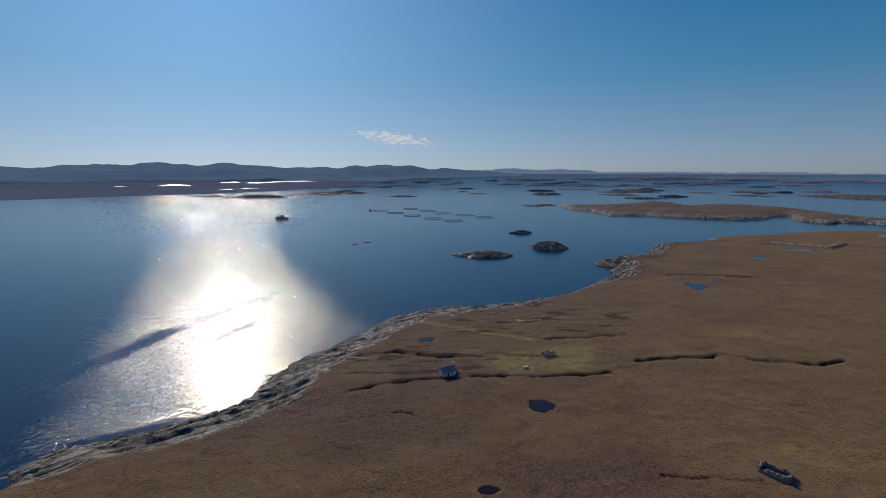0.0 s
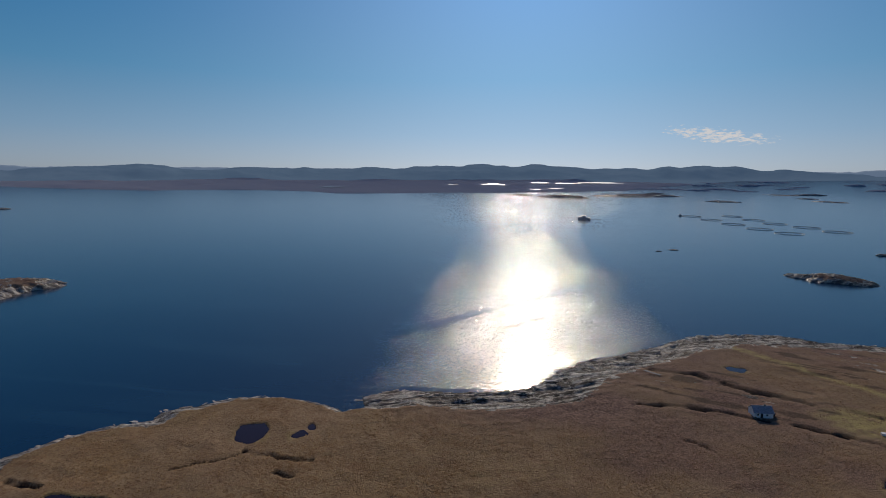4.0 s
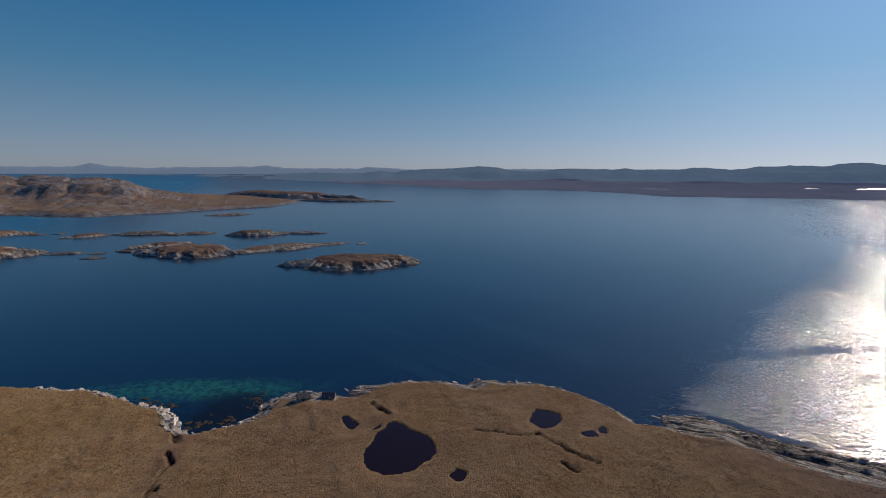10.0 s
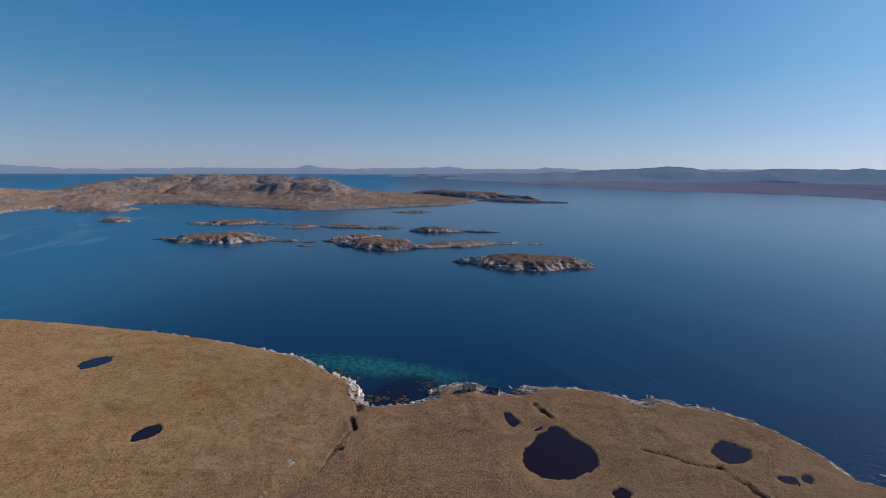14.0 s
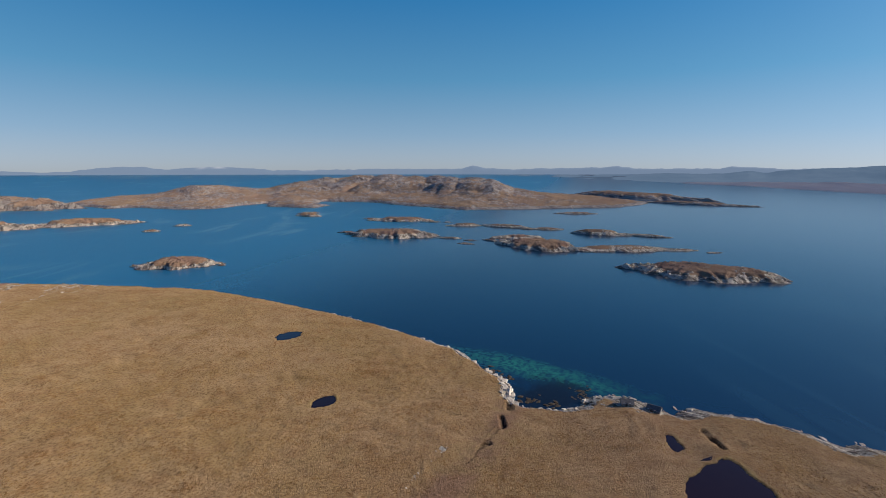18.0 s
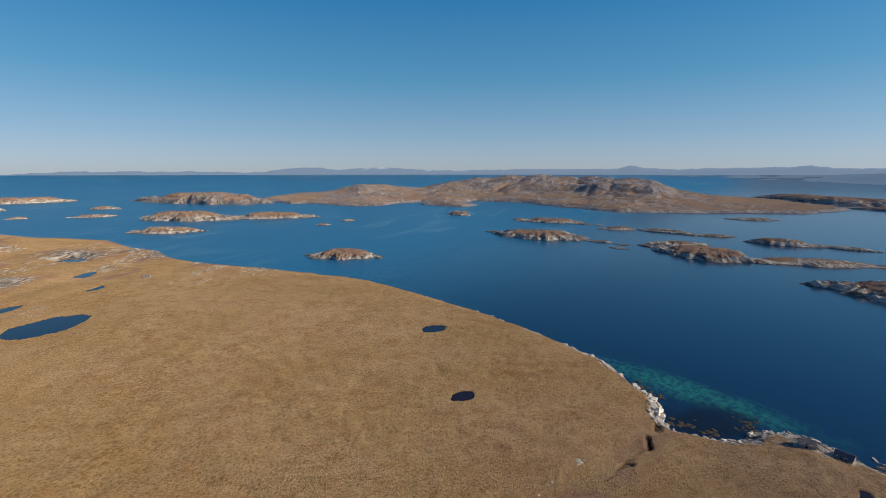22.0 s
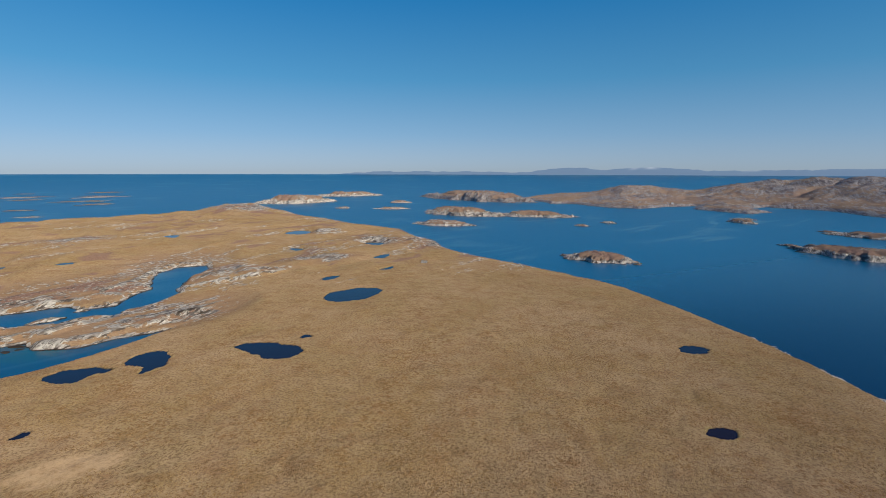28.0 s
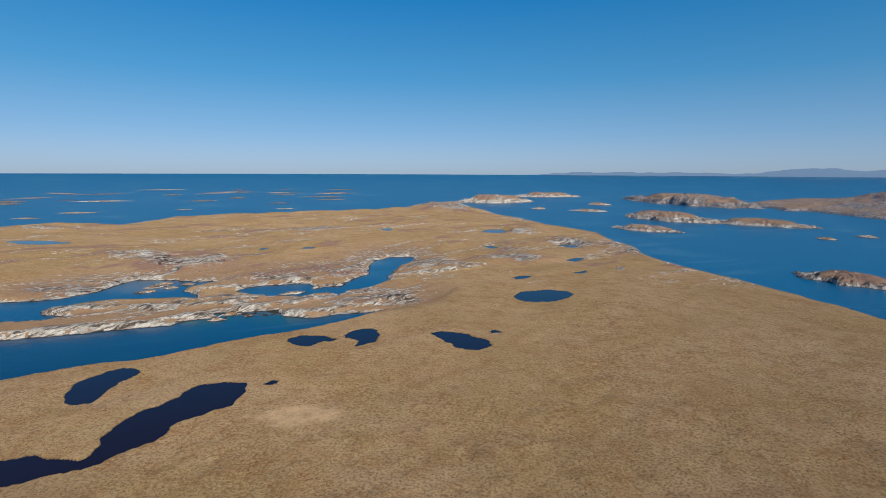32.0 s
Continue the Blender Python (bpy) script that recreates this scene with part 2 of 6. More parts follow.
def moor_material(name, haze=0.0, pale=1.0, air=(0.045, 0.075, 0.125), coarse=1.0, relief=1.0, sheen=0.5):
    """Dead moor grass and heather over pale gneiss; rock, peat and lush are attributes of the ground."""
    m = Nodes(name)
    v = m.coords((1 / coarse,) * 3)
    broad, mid, fine = m.noise(v, 0.012, 5), m.noise(v, 0.09, 5, 0.6), m.noise(v, 0.95, 3, 0.7)
    grass = m.mix(m.ramp(broad, 0.35, 0.65), (0.390, 0.258, 0.112), (0.465, 0.312, 0.162))
    grass = m.mix(m.ramp(m.noise(v, 0.021, 4, 0.6), 0.50, 0.64, 0.0, 0.40), grass, (0.380, 0.270, 0.112))
    grass = m.mix(m.ramp(mid, 0.47, 0.66, 0.0, 0.50), grass, (0.322, 0.170, 0.074))
    grass = m.mix(m.ramp(m.noise(v, 0.045, 5, 0.65), 0.52, 0.68, 0.0, 0.35), grass, (0.34, 0.235, 0.080))
    grass = m.mix(m.ramp(m.noise(m.coords((0.7 / coarse, 1.1 / coarse, 1), 50), 0.028, 6, 0.7), 0.54, 0.66, 0.0, 0.25), grass, (0.30, 0.145, 0.060))
    grass = m.mix(m.ramp(m.noise(m.coords((1.2 / coarse, 0.6 / coarse, 1), 20), 0.05, 6, 0.72), 0.58, 0.72, 0.0, 0.35), grass, (0.53, 0.362, 0.198))
    grass = m.mix(m.ramp(m.noise(v, 0.17, 5, 0.72), 0.47, 0.63, 0.0, 0.40), grass, (0.520, 0.357, 0.190))
    grass = m.mix(m.ramp(m.noise(m.coords((1.3 / coarse, 0.8 / coarse, 1), 70), 0.12, 5, 0.75), 0.52, 0.66, 0.0, 0.50), grass, (0.270, 0.135, 0.050))
    # tufts and the dark litter between them, in short dashes
    grass = m.mix(m.ramp(fine, 0.46, 0.60, 0.0, 0.60), grass, (0.130, 0.075, 0.032))
    grass = m.mix(m.ramp(m.noise(v, 1.9, 3, 0.7), 0.52, 0.68, 0.0, 0.55), grass, (0.54, 0.363, 0.190))
    dash = m.noise(m.coords((1.0 / coarse, 2.4 / coarse, 1), 25), 0.62, 5, 0.8)
    grass = m.mix(m.math("MULTIPLY", m.ramp(dash, 0.53, 0.61, 0.0, 0.85), m.ramp(m.noise(v, 0.055, 5, 0.75), 0.40, 0.58, 0.22, 1.0)), grass, (0.150, 0.072, 0.022))
    grass = m.mix(m.ramp(m.noise(v, 0.42, 5, 0.75), 0.66, 0.73, 0.0, 0.8), grass, (0.10, 0.048, 0.020))
    # rusty clumps that stand in loose families
    clump = m.math("MULTIPLY", m.ramp(m.noise(v, 0.5, 3, 0.6), 0.52, 0.60), m.ramp(m.noise(v, 0.035, 4, 0.65), 0.50, 0.60))
    grass = m.mix(m.math("MULTIPLY", clump, 0.60), grass, (0.225, 0.105, 0.030))
    grass = m.mix(m.attribute("heather"), grass, m.mix(m.ramp(fine, 0.35, 0.65), (0.165, 0.094, 0.068), (0.345, 0.205, 0.136)))
    grass = m.mix(m.math("MULTIPLY", m.attribute("lush"), m.ramp(m.noise(v, 0.25, 5, 0.7), 0.35, 0.6, 0.3, 1.0)), grass, (0.50, 0.385, 0.140))
    grass = m.mix(m.math("MULTIPLY", m.attribute("bare"), m.ramp(m.noise(v, 0.3, 5, 0.7), 0.35, 0.6, 0.30, 0.70)), grass, (0.62, 0.42, 0.225))
    grass = m.mix(m.attribute("peat"), grass, (0.022, 0.014, 0.010))
    strata = m.noise(m.coords((0.13 / coarse, 1.6 / coarse, 0.8 / coarse), 40), 0.5, 6, 0.7)
    lit, dim = tuple(c * pale for c in (0.72, 0.66, 0.54)), tuple(c * pale for c in (0.36, 0.30, 0.235))
    rock = m.mix(m.ramp(strata, 0.40, 0.56), dim, lit)
    rock = m.mix(m.ramp(m.noise(m.coords((0.3 / coarse, 1.3 / coarse, 1 / coarse), 40), 0.26, 6, 0.74), 0.505, 0.555, 0.0, 0.95), rock, (0.080, 0.058, 0.040))
    rock = m.mix(m.ramp(m.noise(v, 0.06, 5, 0.7), 0.54, 0.66, 0.0, 0.7), rock, (0.17, 0.118, 0.076))
    rock = m.mix(m.math("MULTIPLY", m.attribute("heather"), m.ramp(m.noise(v, 0.19, 6, 0.78), 0.455, 0.56, 0.0, 0.80)), rock, (0.052, 0.040, 0.032))
    z = m.height()
    wet = m.math("ADD", z, m.math("MULTIPLY", m.math("SUBTRACT", m.noise(v, 0.12, 4, 0.6), 0.5), 1.4))
    rock = m.mix(m.ramp(wet, 0.15, 0.6, 1.0, 0.0), rock, m.mix(fine, (0.018, 0.014, 0.010), (0.06, 0.042, 0.024)))
    ragged = m.math("ADD", m.math("MULTIPLY", m.noise(v, 0.22, 5, 0.7), 0.65), m.math("MULTIPLY", m.noise(m.coords((0.4 / coarse, 1.6 / coarse, 1 / coarse), 35), 0.5, 4, 0.7), 0.35))
    edge = m.ramp(m.math("ADD", m.attribute("rock"), m.math("MULTIPLY", m.math("SUBTRACT", ragged, 0.5), 2.2)), 0.46, 0.54)
    color = m.mix(edge, grass, rock)
    # painted haze: the base colour is blended towards the air tint
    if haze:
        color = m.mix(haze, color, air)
    tuft = m.bump(m.math("ADD", m.noise(v, 1.5, 4, 0.7), m.math("MULTIPLY", mid, 1.5)), 1.0, 0.65 * coarse * relief)
    crag = m.bump(m.math("ADD", strata, m.math("MULTIPLY", m.noise(v, 0.9, 5, 0.75), 0.8)), 1.0, 1.6 * coarse * relief)
    nm = m.n.new("ShaderNodeMix")
    nm.data_type = "VECTOR"
    m.put(nm.inputs["Factor"], edge)
    m.l.new(tuft, nm.inputs[4])
    m.l.new(crag, nm.inputs[5])
    m.bsdf.inputs["Diffuse Roughness"].default_value = 0.55
    mat = m.done(color, m.ramp(edge, 0, 1, 0.93, 0.50), nm.outputs[1])
    gloss = m.math("MULTIPLY", m.math("MULTIPLY", edge, m.math("MULTIPLY", sheen, m.ramp(m.attribute("heather"), 0.2, 1.0, 1.0, 0.25))), m.ramp(strata, 0.42, 0.58, 0.15, 1.0))
    m.put(m.bsdf.inputs["Specular IOR Level"], m.math("ADD", gloss, m.math("MULTIPLY", m.math("SUBTRACT", 1.0, edge), 0.0 if haze > 0.3 else 0.1)))
    return mat


def tuft_material():
    m = Nodes("straw tussocks")
    g = m.n.new("ShaderNodeNewGeometry")
    color = m.mix(g.outputs["Random Per Island"], (0.25, 0.142, 0.050), (0.48, 0.312, 0.132))
    color = m.mix(m.ramp(m.noise(m.coords(), 0.05, 5, 0.75), 0.48, 0.60, 0.0, 0.75), color, (0.190, 0.092, 0.026))
    color = m.mix(m.attribute("heather"), color, m.mix(g.outputs["Random Per Island"], (0.13, 0.068, 0.042), (0.26, 0.148, 0.085)))
    m.bsdf.inputs["Diffuse Roughness"].default_value = 0.55
    return m.done(color, 0.95, specular=0.1)


LEE = (((-144, 171, 0), 69, 12, 5), ((-132, 183, 0), 31, 14, 5), ((-116, 193, 0), 34, 12, 5), ((-99, 199, 0), 10, 14, 5))


def sea_material():
    m = Nodes("sea water")
    v = m.coords()

    def local(origin, turn):
        s = m.n.new("ShaderNodeSeparateXYZ")
        m.l.new(m.coords((1, 1, 1), turn, origin=origin), s.inputs[0])
        return s.outputs[0], s.outputs[1]

    # the wind comes down the sound from the south-east, in a lane that widens with distance
    across, along = local((0, 0, 0), 24.4)
    wander = m.noise(v, 0.012, 4, 0.6)
    lane = m.math("ADD", m.math("ABSOLUTE", m.math("SUBTRACT", across, m.ramp(along, 300, 600, 10.0, 0.0))), m.math("MULTIPLY", m.math("SUBTRACT", m.noise(v, 0.009, 5, 0.65), 0.5), 120.0))
    lane = m.math("ADD", lane, m.math("MULTIPLY", m.math("SUBTRACT", m.noise(v, 0.0042, 4, 0.6), 0.5), m.ramp(along, 450, 1100, 0.0, 340.0)))
    wide_lane = m.math("ADD", m.ramp(along, 330, 470, 92.0, 96.0), m.math("MULTIPLY", m.math("MAXIMUM", m.math("SUBTRACT", along, 900.0), 0.0), 0.26))
    lane = m.math("DIVIDE", lane, wide_lane)
    seaward = m.ramp(along, 60, 220)
    open_water = m.math("MULTIPLY", m.ramp(lane, m.ramp(along, 380, 700, 0.70, 0.35), m.ramp(along, 380, 700, 1.15, 1.75), 1.0, 0.0), seaward)
    fringe = m.math("MULTIPLY", m.ramp(lane, 1.0, m.ramp(along, 300, 700, 1.5, 2.3), 1.0, 0.0), seaward)
    # thin slicks drawn out by the tide
    slick = 0.0
    for origin, turn, half, wide in (((-187, 285, 0), 80, 62, 7), ((-155, 400, 0), 70, 80, 6), ((-142, 320, 0), 69, 36, 3), ((-243, 520, 0), 78, 26, 7), ((-205, 735, 0), 114, 170, 30), ((-400, 950, 0), 35, 150, 16)):
        u, w = local(origin, turn)
        off = m.math("ABSOLUTE", m.math("ADD", w, m.math("MULTIPLY", m.math("SUBTRACT", wander, 0.5), 40.0)))
        one = m.math("MULTIPLY", m.ramp(off, wide * 0.2, wide * 1.2, 1.0, 0.0), m.ramp(m.math("ABSOLUTE", u), half * 0.6, half, 1.0, 0.0))
        slick = m.math("MAXIMUM", slick, one)
    for origin, turn, half, wide in LEE:
        u, w = local(origin, turn)
        off = m.math("ABSOLUTE", m.math("ADD", w, m.math("MULTIPLY", m.math("SUBTRACT", m.noise(v, 0.08, 4, 0.6), 0.5), 9.0)))
        one = m.math("MULTIPLY", m.ramp(off, wide * 0.6, wide * 1.1, 1.0, 0.0), m.ramp(m.math("ABSOLUTE", u), half * 0.85, half, 1.0, 0.0))
        slick = m.math("MAXIMUM", slick, m.math("MULTIPLY", one, 1.25))
    streaks = m.noise(m.coords((1.0, 3.4, 1.0), 20), 0.0026, 4, 0.6, 0.6)
    gust = m.ramp(streaks, 0.38, 0.62, 0.75, 1.12)
    # cat's paws: patches of ripples with smoother water between them, larger and longer far out
    paws = m.noise(m.coords((1.0, 0.55, 1.0), 24.4), 0.98, 2, 0.65)
    for scale, stretch, near, far in ((0.52, 0.27, 260, 480), (0.22, 0.12, 620, 1100), (0.12, 0.06, 1300, 2200)):
        wide_paws = m.noise(m.coords((1.0, stretch, 1.0), 24.4), scale, 2, 0.6)
        blend = m.ramp(along, near, far)
        paws = m.math("ADD", m.math("MULTIPLY", wide_paws, blend), m.math("MULTIPLY", paws, m.math("SUBTRACT", 1.0, blend)))
    # they thin out towards the edges of the lane and in the slicks
    paws = m.math("ADD", paws, m.math("SUBTRACT", m.math("MULTIPLY", open_water, m.ramp(along, 380, 620, 0.20, 0.172)), m.math("ADD", 0.15, m.math("MULTIPLY", slick, 0.13))))
    floor = m.math("MULTIPLY", m.math("MULTIPLY", open_water, m.math("SUBTRACT", 1.0, m.math("MULTIPLY", slick, 0.8))), m.ramp(along, 300, 600, 0.12, 0.02))
    ruffle = m.math("MULTIPLY", m.ramp(paws, 0.47, 0.56, floor, 1.15), m.math("MULTIPLY", fringe, m.math("MULTIPLY", m.ramp(along, 400, 1500, 1.0, 1.3), m.ramp(along, 300, 460, 1.3, 1.0))))
    # slopes of the waves, in two sizes, straight from noise
    def slopes(vector, scale, detail, lean):
        t = m.n.new("ShaderNodeTexNoise")
        t.inputs["Scale"].default_value, t.inputs["Detail"].default_value, t.inputs["Roughness"].default_value = scale, detail, 0.6
        m.l.new(vector, t.inputs["Vector"])
        out = m.n.new("ShaderNodeVectorMath")
        out.operation, out.inputs[1].default_value = "MULTIPLY_ADD", (lean, lean, 0)
        m.l.new(t.outputs["Color"], out.inputs[0])
        out.inputs[2].default_value = (-lean / 2, -lean / 2, 0)
        return out.outputs[0]

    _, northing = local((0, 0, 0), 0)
    southward = m.ramp(northing, -120, -480, 0.0, 1.0)
    force = m.math("ADD", m.math("ADD", 0.035, m.math("MULTIPLY", southward, 0.20)), m.math("MULTIPLY", ruffle, gust))
    both, flat, unit = m.n.new("ShaderNodeVectorMath"), m.n.new("ShaderNodeVectorMath"), m.n.new("ShaderNodeVectorMath")
    both.operation, flat.operation, unit.operation = "ADD", "SCALE", "ADD"
    m.l.new(slopes(m.coords((1.0, 1.9, 1.0), 65), 0.62, 3, 1.05), both.inputs[0])
    m.l.new(slopes(m.coords((1.0, 1.4, 1.0), 52), 2.0, 2, 0.75), both.inputs[1])
    m.l.new(both.outputs[0], flat.inputs[0])
    m.l.new(force, flat.inputs["Scale"])
    m.l.new(flat.outputs[0], unit.inputs[0])
    unit.inputs[1].default_value = (0, 0, 1)
    length = m.n.new("ShaderNodeVectorMath")
    length.operation = "NORMALIZE"
    m.l.new(unit.outputs[0], length.inputs[0])
    normal = length.outputs[0]
    # pale sand and weed under the shallows of the bay
    tc = m.n.new("ShaderNodeTexCoord")
    ln = m.n.new("ShaderNodeVectorMath")
    ln.operation = "LENGTH"
    m.l.new(m.coords((0.42, 1.7, 1), 71, origin=(-252, -30, 0)), ln.inputs[0])
    weed = m.ramp(m.noise(v, 0.30, 6, 0.75), 0.43, 0.56, 0.22, 1.0)
    sand = m.math("MULTIPLY", m.ramp(m.math("ADD", ln.outputs["Value"], m.math("MULTIPLY", m.math("SUBTRACT", m.noise(v, 0.09, 5, 0.7), 0.5), 26.0)), 5, 30, 1.0, 0.0), weed)
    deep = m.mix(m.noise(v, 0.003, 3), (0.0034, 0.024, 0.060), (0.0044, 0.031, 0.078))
    # base colour turns brighter blue towards the south
    deep = m.mix(southward, deep, (0.0008, 0.124, 0.248))
    # pale threads where the tide runs between the islands
    thread = m.math("ABSOLUTE", m.math("SUBTRACT", m.noise(m.coords((0.35, 1.6, 1.0), 200), 0.0042, 4, 0.55, 0.8), 0.5))
    thread = m.math("MULTIPLY", m.ramp(thread, 0.0, 0.05, 1.0, 0.0), m.ramp(m.noise(v, 0.0035, 3), 0.48, 0.62))
    deep = m.mix(m.math("MULTIPLY", thread, m.math("ADD", 0.05, m.math("MULTIPLY", southward, 0.80))), deep, (0.07, 0.22, 0.31))
    color = m.mix(sand, deep, (0.014, 0.150, 0.118))
    for spot, inner, outer, force, tint in (((-224, -17, 0), 8, 26, 0.9, (0.006, 0.006, 0.008)), ((95, -366, 0), 8, 38, 0.75, (0.010, 0.120, 0.15)), ((246, -468, 0), 14, 46, 0.9, (0.150, 0.205, 0.235)), ((152, -358, 0), 8, 34, 0.7, (0.014, 0.135, 0.15))):
        gap = m.n.new("ShaderNodeVectorMath")
        gap.operation, gap.inputs[1].default_value = "DISTANCE", spot
        m.l.new(tc.outputs["Object"], gap.inputs[0])
        ragged = m.math("ADD", gap.outputs["Value"], m.math("MULTIPLY", m.math("SUBTRACT", m.noise(v, 0.06, 5, 0.7), 0.5), 46.0))
        color = m.mix(m.ramp(ragged, inner, outer, force, 0.0), color, tint)
    m.bsdf.inputs["IOR"].default_value = 1.333
    return m.done(color, m.math("ADD", m.ramp(open_water, 0, 1, 0.17, 0.11), m.math("MULTIPLY", southward, 0.14)), normal, specular=0.42)


def pool_material():
    m = Nodes("peat water")
    v = m.coords()
    m.bsdf.inputs["Specular Tint"].default_value = (0.55, 0.38, 0.78, 1.0)
    return m.done(m.mix(m.noise(v, 0.2, 3), (0.013, 0.008, 0.009), (0.018, 0.011, 0.011)), 0.06, m.bump(m.noise(v, 2.0, 3), 0.05, 0.1), specular=0.30)


def plain(name, a, b, scale=1.2, rough=0.7, bump=0.2, metal=0.0, specular=0.3):
    m = Nodes(name)
    v = m.coords()
    f = m.noise(v, scale, 5, 0.65)
    return m.done(m.mix(m.ramp(f, 0.3, 0.7), a, b), rough, m.bump(m.noise(v, scale * 4, 4), bump, 0.05), metal, specular)


MOOR = moor_material("moor and rock", sheen=0.30)
# farther land has more haze mixed into its base colour
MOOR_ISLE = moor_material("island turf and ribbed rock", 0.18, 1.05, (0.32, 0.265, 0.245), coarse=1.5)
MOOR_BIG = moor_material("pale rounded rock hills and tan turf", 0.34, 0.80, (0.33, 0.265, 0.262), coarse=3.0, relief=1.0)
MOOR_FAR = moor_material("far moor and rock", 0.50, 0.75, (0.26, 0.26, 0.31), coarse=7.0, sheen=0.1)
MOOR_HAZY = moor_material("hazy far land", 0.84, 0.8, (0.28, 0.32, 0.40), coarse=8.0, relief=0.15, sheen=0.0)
# dark hills whose blue haze is put in as emission
HILLS = plain("heather hills with haze glow", (0.045, 0.070, 0.095), (0.065, 0.090, 0.115), 0.003, 1.0, 0.0, specular=0.0)
hill_haze_glow = HILLS.node_tree.nodes["Principled BSDF"]
hill_haze_glow.inputs["Emission Color"].default_value, hill_haze_glow.inputs["Emission Strength"].default_value = (0.070, 0.122, 0.195, 1), 1.0
TUFT = tuft_material()
SEA, POOL = sea_material(), pool_material()
# emission stands in for the pale blue haze over the farthest mountains
RIDGE = plain("distant hills with haze glow", (0.02, 0.03, 0.04), (0.02, 0.03, 0.04), 0.004, 1.0, 0.0)
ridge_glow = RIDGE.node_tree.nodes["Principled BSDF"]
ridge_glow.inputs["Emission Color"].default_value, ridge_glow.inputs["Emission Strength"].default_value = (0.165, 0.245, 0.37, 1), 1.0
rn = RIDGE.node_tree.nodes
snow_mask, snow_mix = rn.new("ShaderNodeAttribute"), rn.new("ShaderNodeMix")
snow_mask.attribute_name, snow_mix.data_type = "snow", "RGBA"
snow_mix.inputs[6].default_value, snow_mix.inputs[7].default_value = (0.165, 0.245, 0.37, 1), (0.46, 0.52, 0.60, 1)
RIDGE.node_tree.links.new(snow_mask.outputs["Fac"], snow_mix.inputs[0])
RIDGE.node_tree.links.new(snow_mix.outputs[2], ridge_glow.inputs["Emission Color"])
SLAB = plain("bleached shore slab", (0.30, 0.26, 0.21), (0.80, 0.74, 0.64), 0.25, 0.9, 0.9)
STONE = plain("weathered pale gneiss", (0.16, 0.14, 0.12), (0.46, 0.42, 0.37), 0.9, 0.9, 0.8)
WHITE = plain("white painted boards", (0.62, 0.61, 0.58), (0.80, 0.79, 0.76), 0.8, 0.6)
PALE_SLATE = plain("grey weathered sheet roofing", (0.22, 0.23, 0.245), (0.36, 0.37, 0.385), 1.6, 0.55, 0.5)
SLATE = plain("dark slate roofing", (0.085, 0.085, 0.09), (0.15, 0.15, 0.155), 1.6, 0.55, 0.5)
GREY_WOOD = plain("silvered grey boards", (0.16, 0.15, 0.14), (0.30, 0.28, 0.25), 1.5, 0.85, 0.5)
DARK = plain("tarred dark wood", (0.025, 0.02, 0.018), (0.06, 0.05, 0.045), 1.5, 0.8, 0.4)
GLASS = plain("dark window glass", (0.01, 0.012, 0.015), (0.015, 0.018, 0.02), 1.0, 0.08, 0.0, specular=0.6)
PLASTIC = plain("grey pen tubing", (0.30, 0.37, 0.39), (0.42, 0.49, 0.51), 0.6, 0.5)
STEEL = plain("worn blue-grey steel", (0.26, 0.28, 0.31), (0.40, 0.42, 0.45), 0.6, 0.5, metal=0.2)
FOAM = plain("grey weathered foam float", (0.35, 0.37, 0.38), (0.55, 0.57, 0.58), 0.6, 0.8)


# ---- plan of the land, in metres from the point under the drone ----
EYE_Z = 105.0
COAST_EAST = [(766, 853), (655, 860), (584, 829), (523, 807), (468, 793), (421, 772), (385, 732), (355, 722), (314, 704), (288, 678), (268, 642), (238, 600),
              (205, 592), (183, 576), (170, 557), (190, 538), (178, 519), (174, 496), (152, 472), (138, 452), (121, 431), (104, 414), (83, 401), (53, 387), (29, 378), (3, 375), (-34, 351), (-48, 321),
              (-62, 290), (-81, 260), (-89, 244), (-91, 224)]
COAST_BAY = [(-92, 212), (-103, 202), (-119, 189), (-135, 181), (-146, 173), (-152, 161), (-144, 155), (-150, 146), (-163, 144), (-181, 138),
             (-199, 127), (-209, 111), (-215, 98), (-211, 93), (-220, 79), (-229, 44), (-220, 36), (-230, 16), (-228, 0), (-221, -4), (-214, -6),
             (-208, -14), (-206, -26), (-211, -34), (-221, -37), (-231, -42), (-242, -52), (-251, -62), (-257, -70), (-264, -76), (-268, -87), (-280, -104)]
COAST_WEST = [(-285, -120), (-299, -148), (-308, -178), (-318, -218), (-330, -266), (-341, -317), (-337, -361), (-329, -405), (-318, -463), (-303, -527),
              (-292, -605), (-311, -657), (-309, -730), (-322, -832), (-300, -906), (-270, -967), (-246, -1109), (-213, -1199), (-194, -1309),
              (-104, -1538), (-20, -1560), (47, -1390), (157, -1290), (316, -1250), (438, -1210), (533, -1130), (563, -960), (661, -965), (740, -900)]
COAST_BEHIND = [(880, -760), (760, -600), (640, -380), (560, -330), (700, -40), (820, 300), (900, 620)]
CHANNEL = [(640, -240), (400, -170), (295, -208), (206, -243), (197, -252), (185, -258), (172, -266), (156, -270), (142, -278), (127, -289),
           (108, -303), (86, -313), (67, -326), (46, -344), (24, -367), (57, -362), (74, -351), (85, -353), (98, -358), (107, -375), (127, -370),
           (153, -367), (145, -357), (158, -354), (167, -347), (170, -338), (188, -335), (199, -332), (218, -325), (245, -317), (262, -312), (360, -290), (640, -320)]
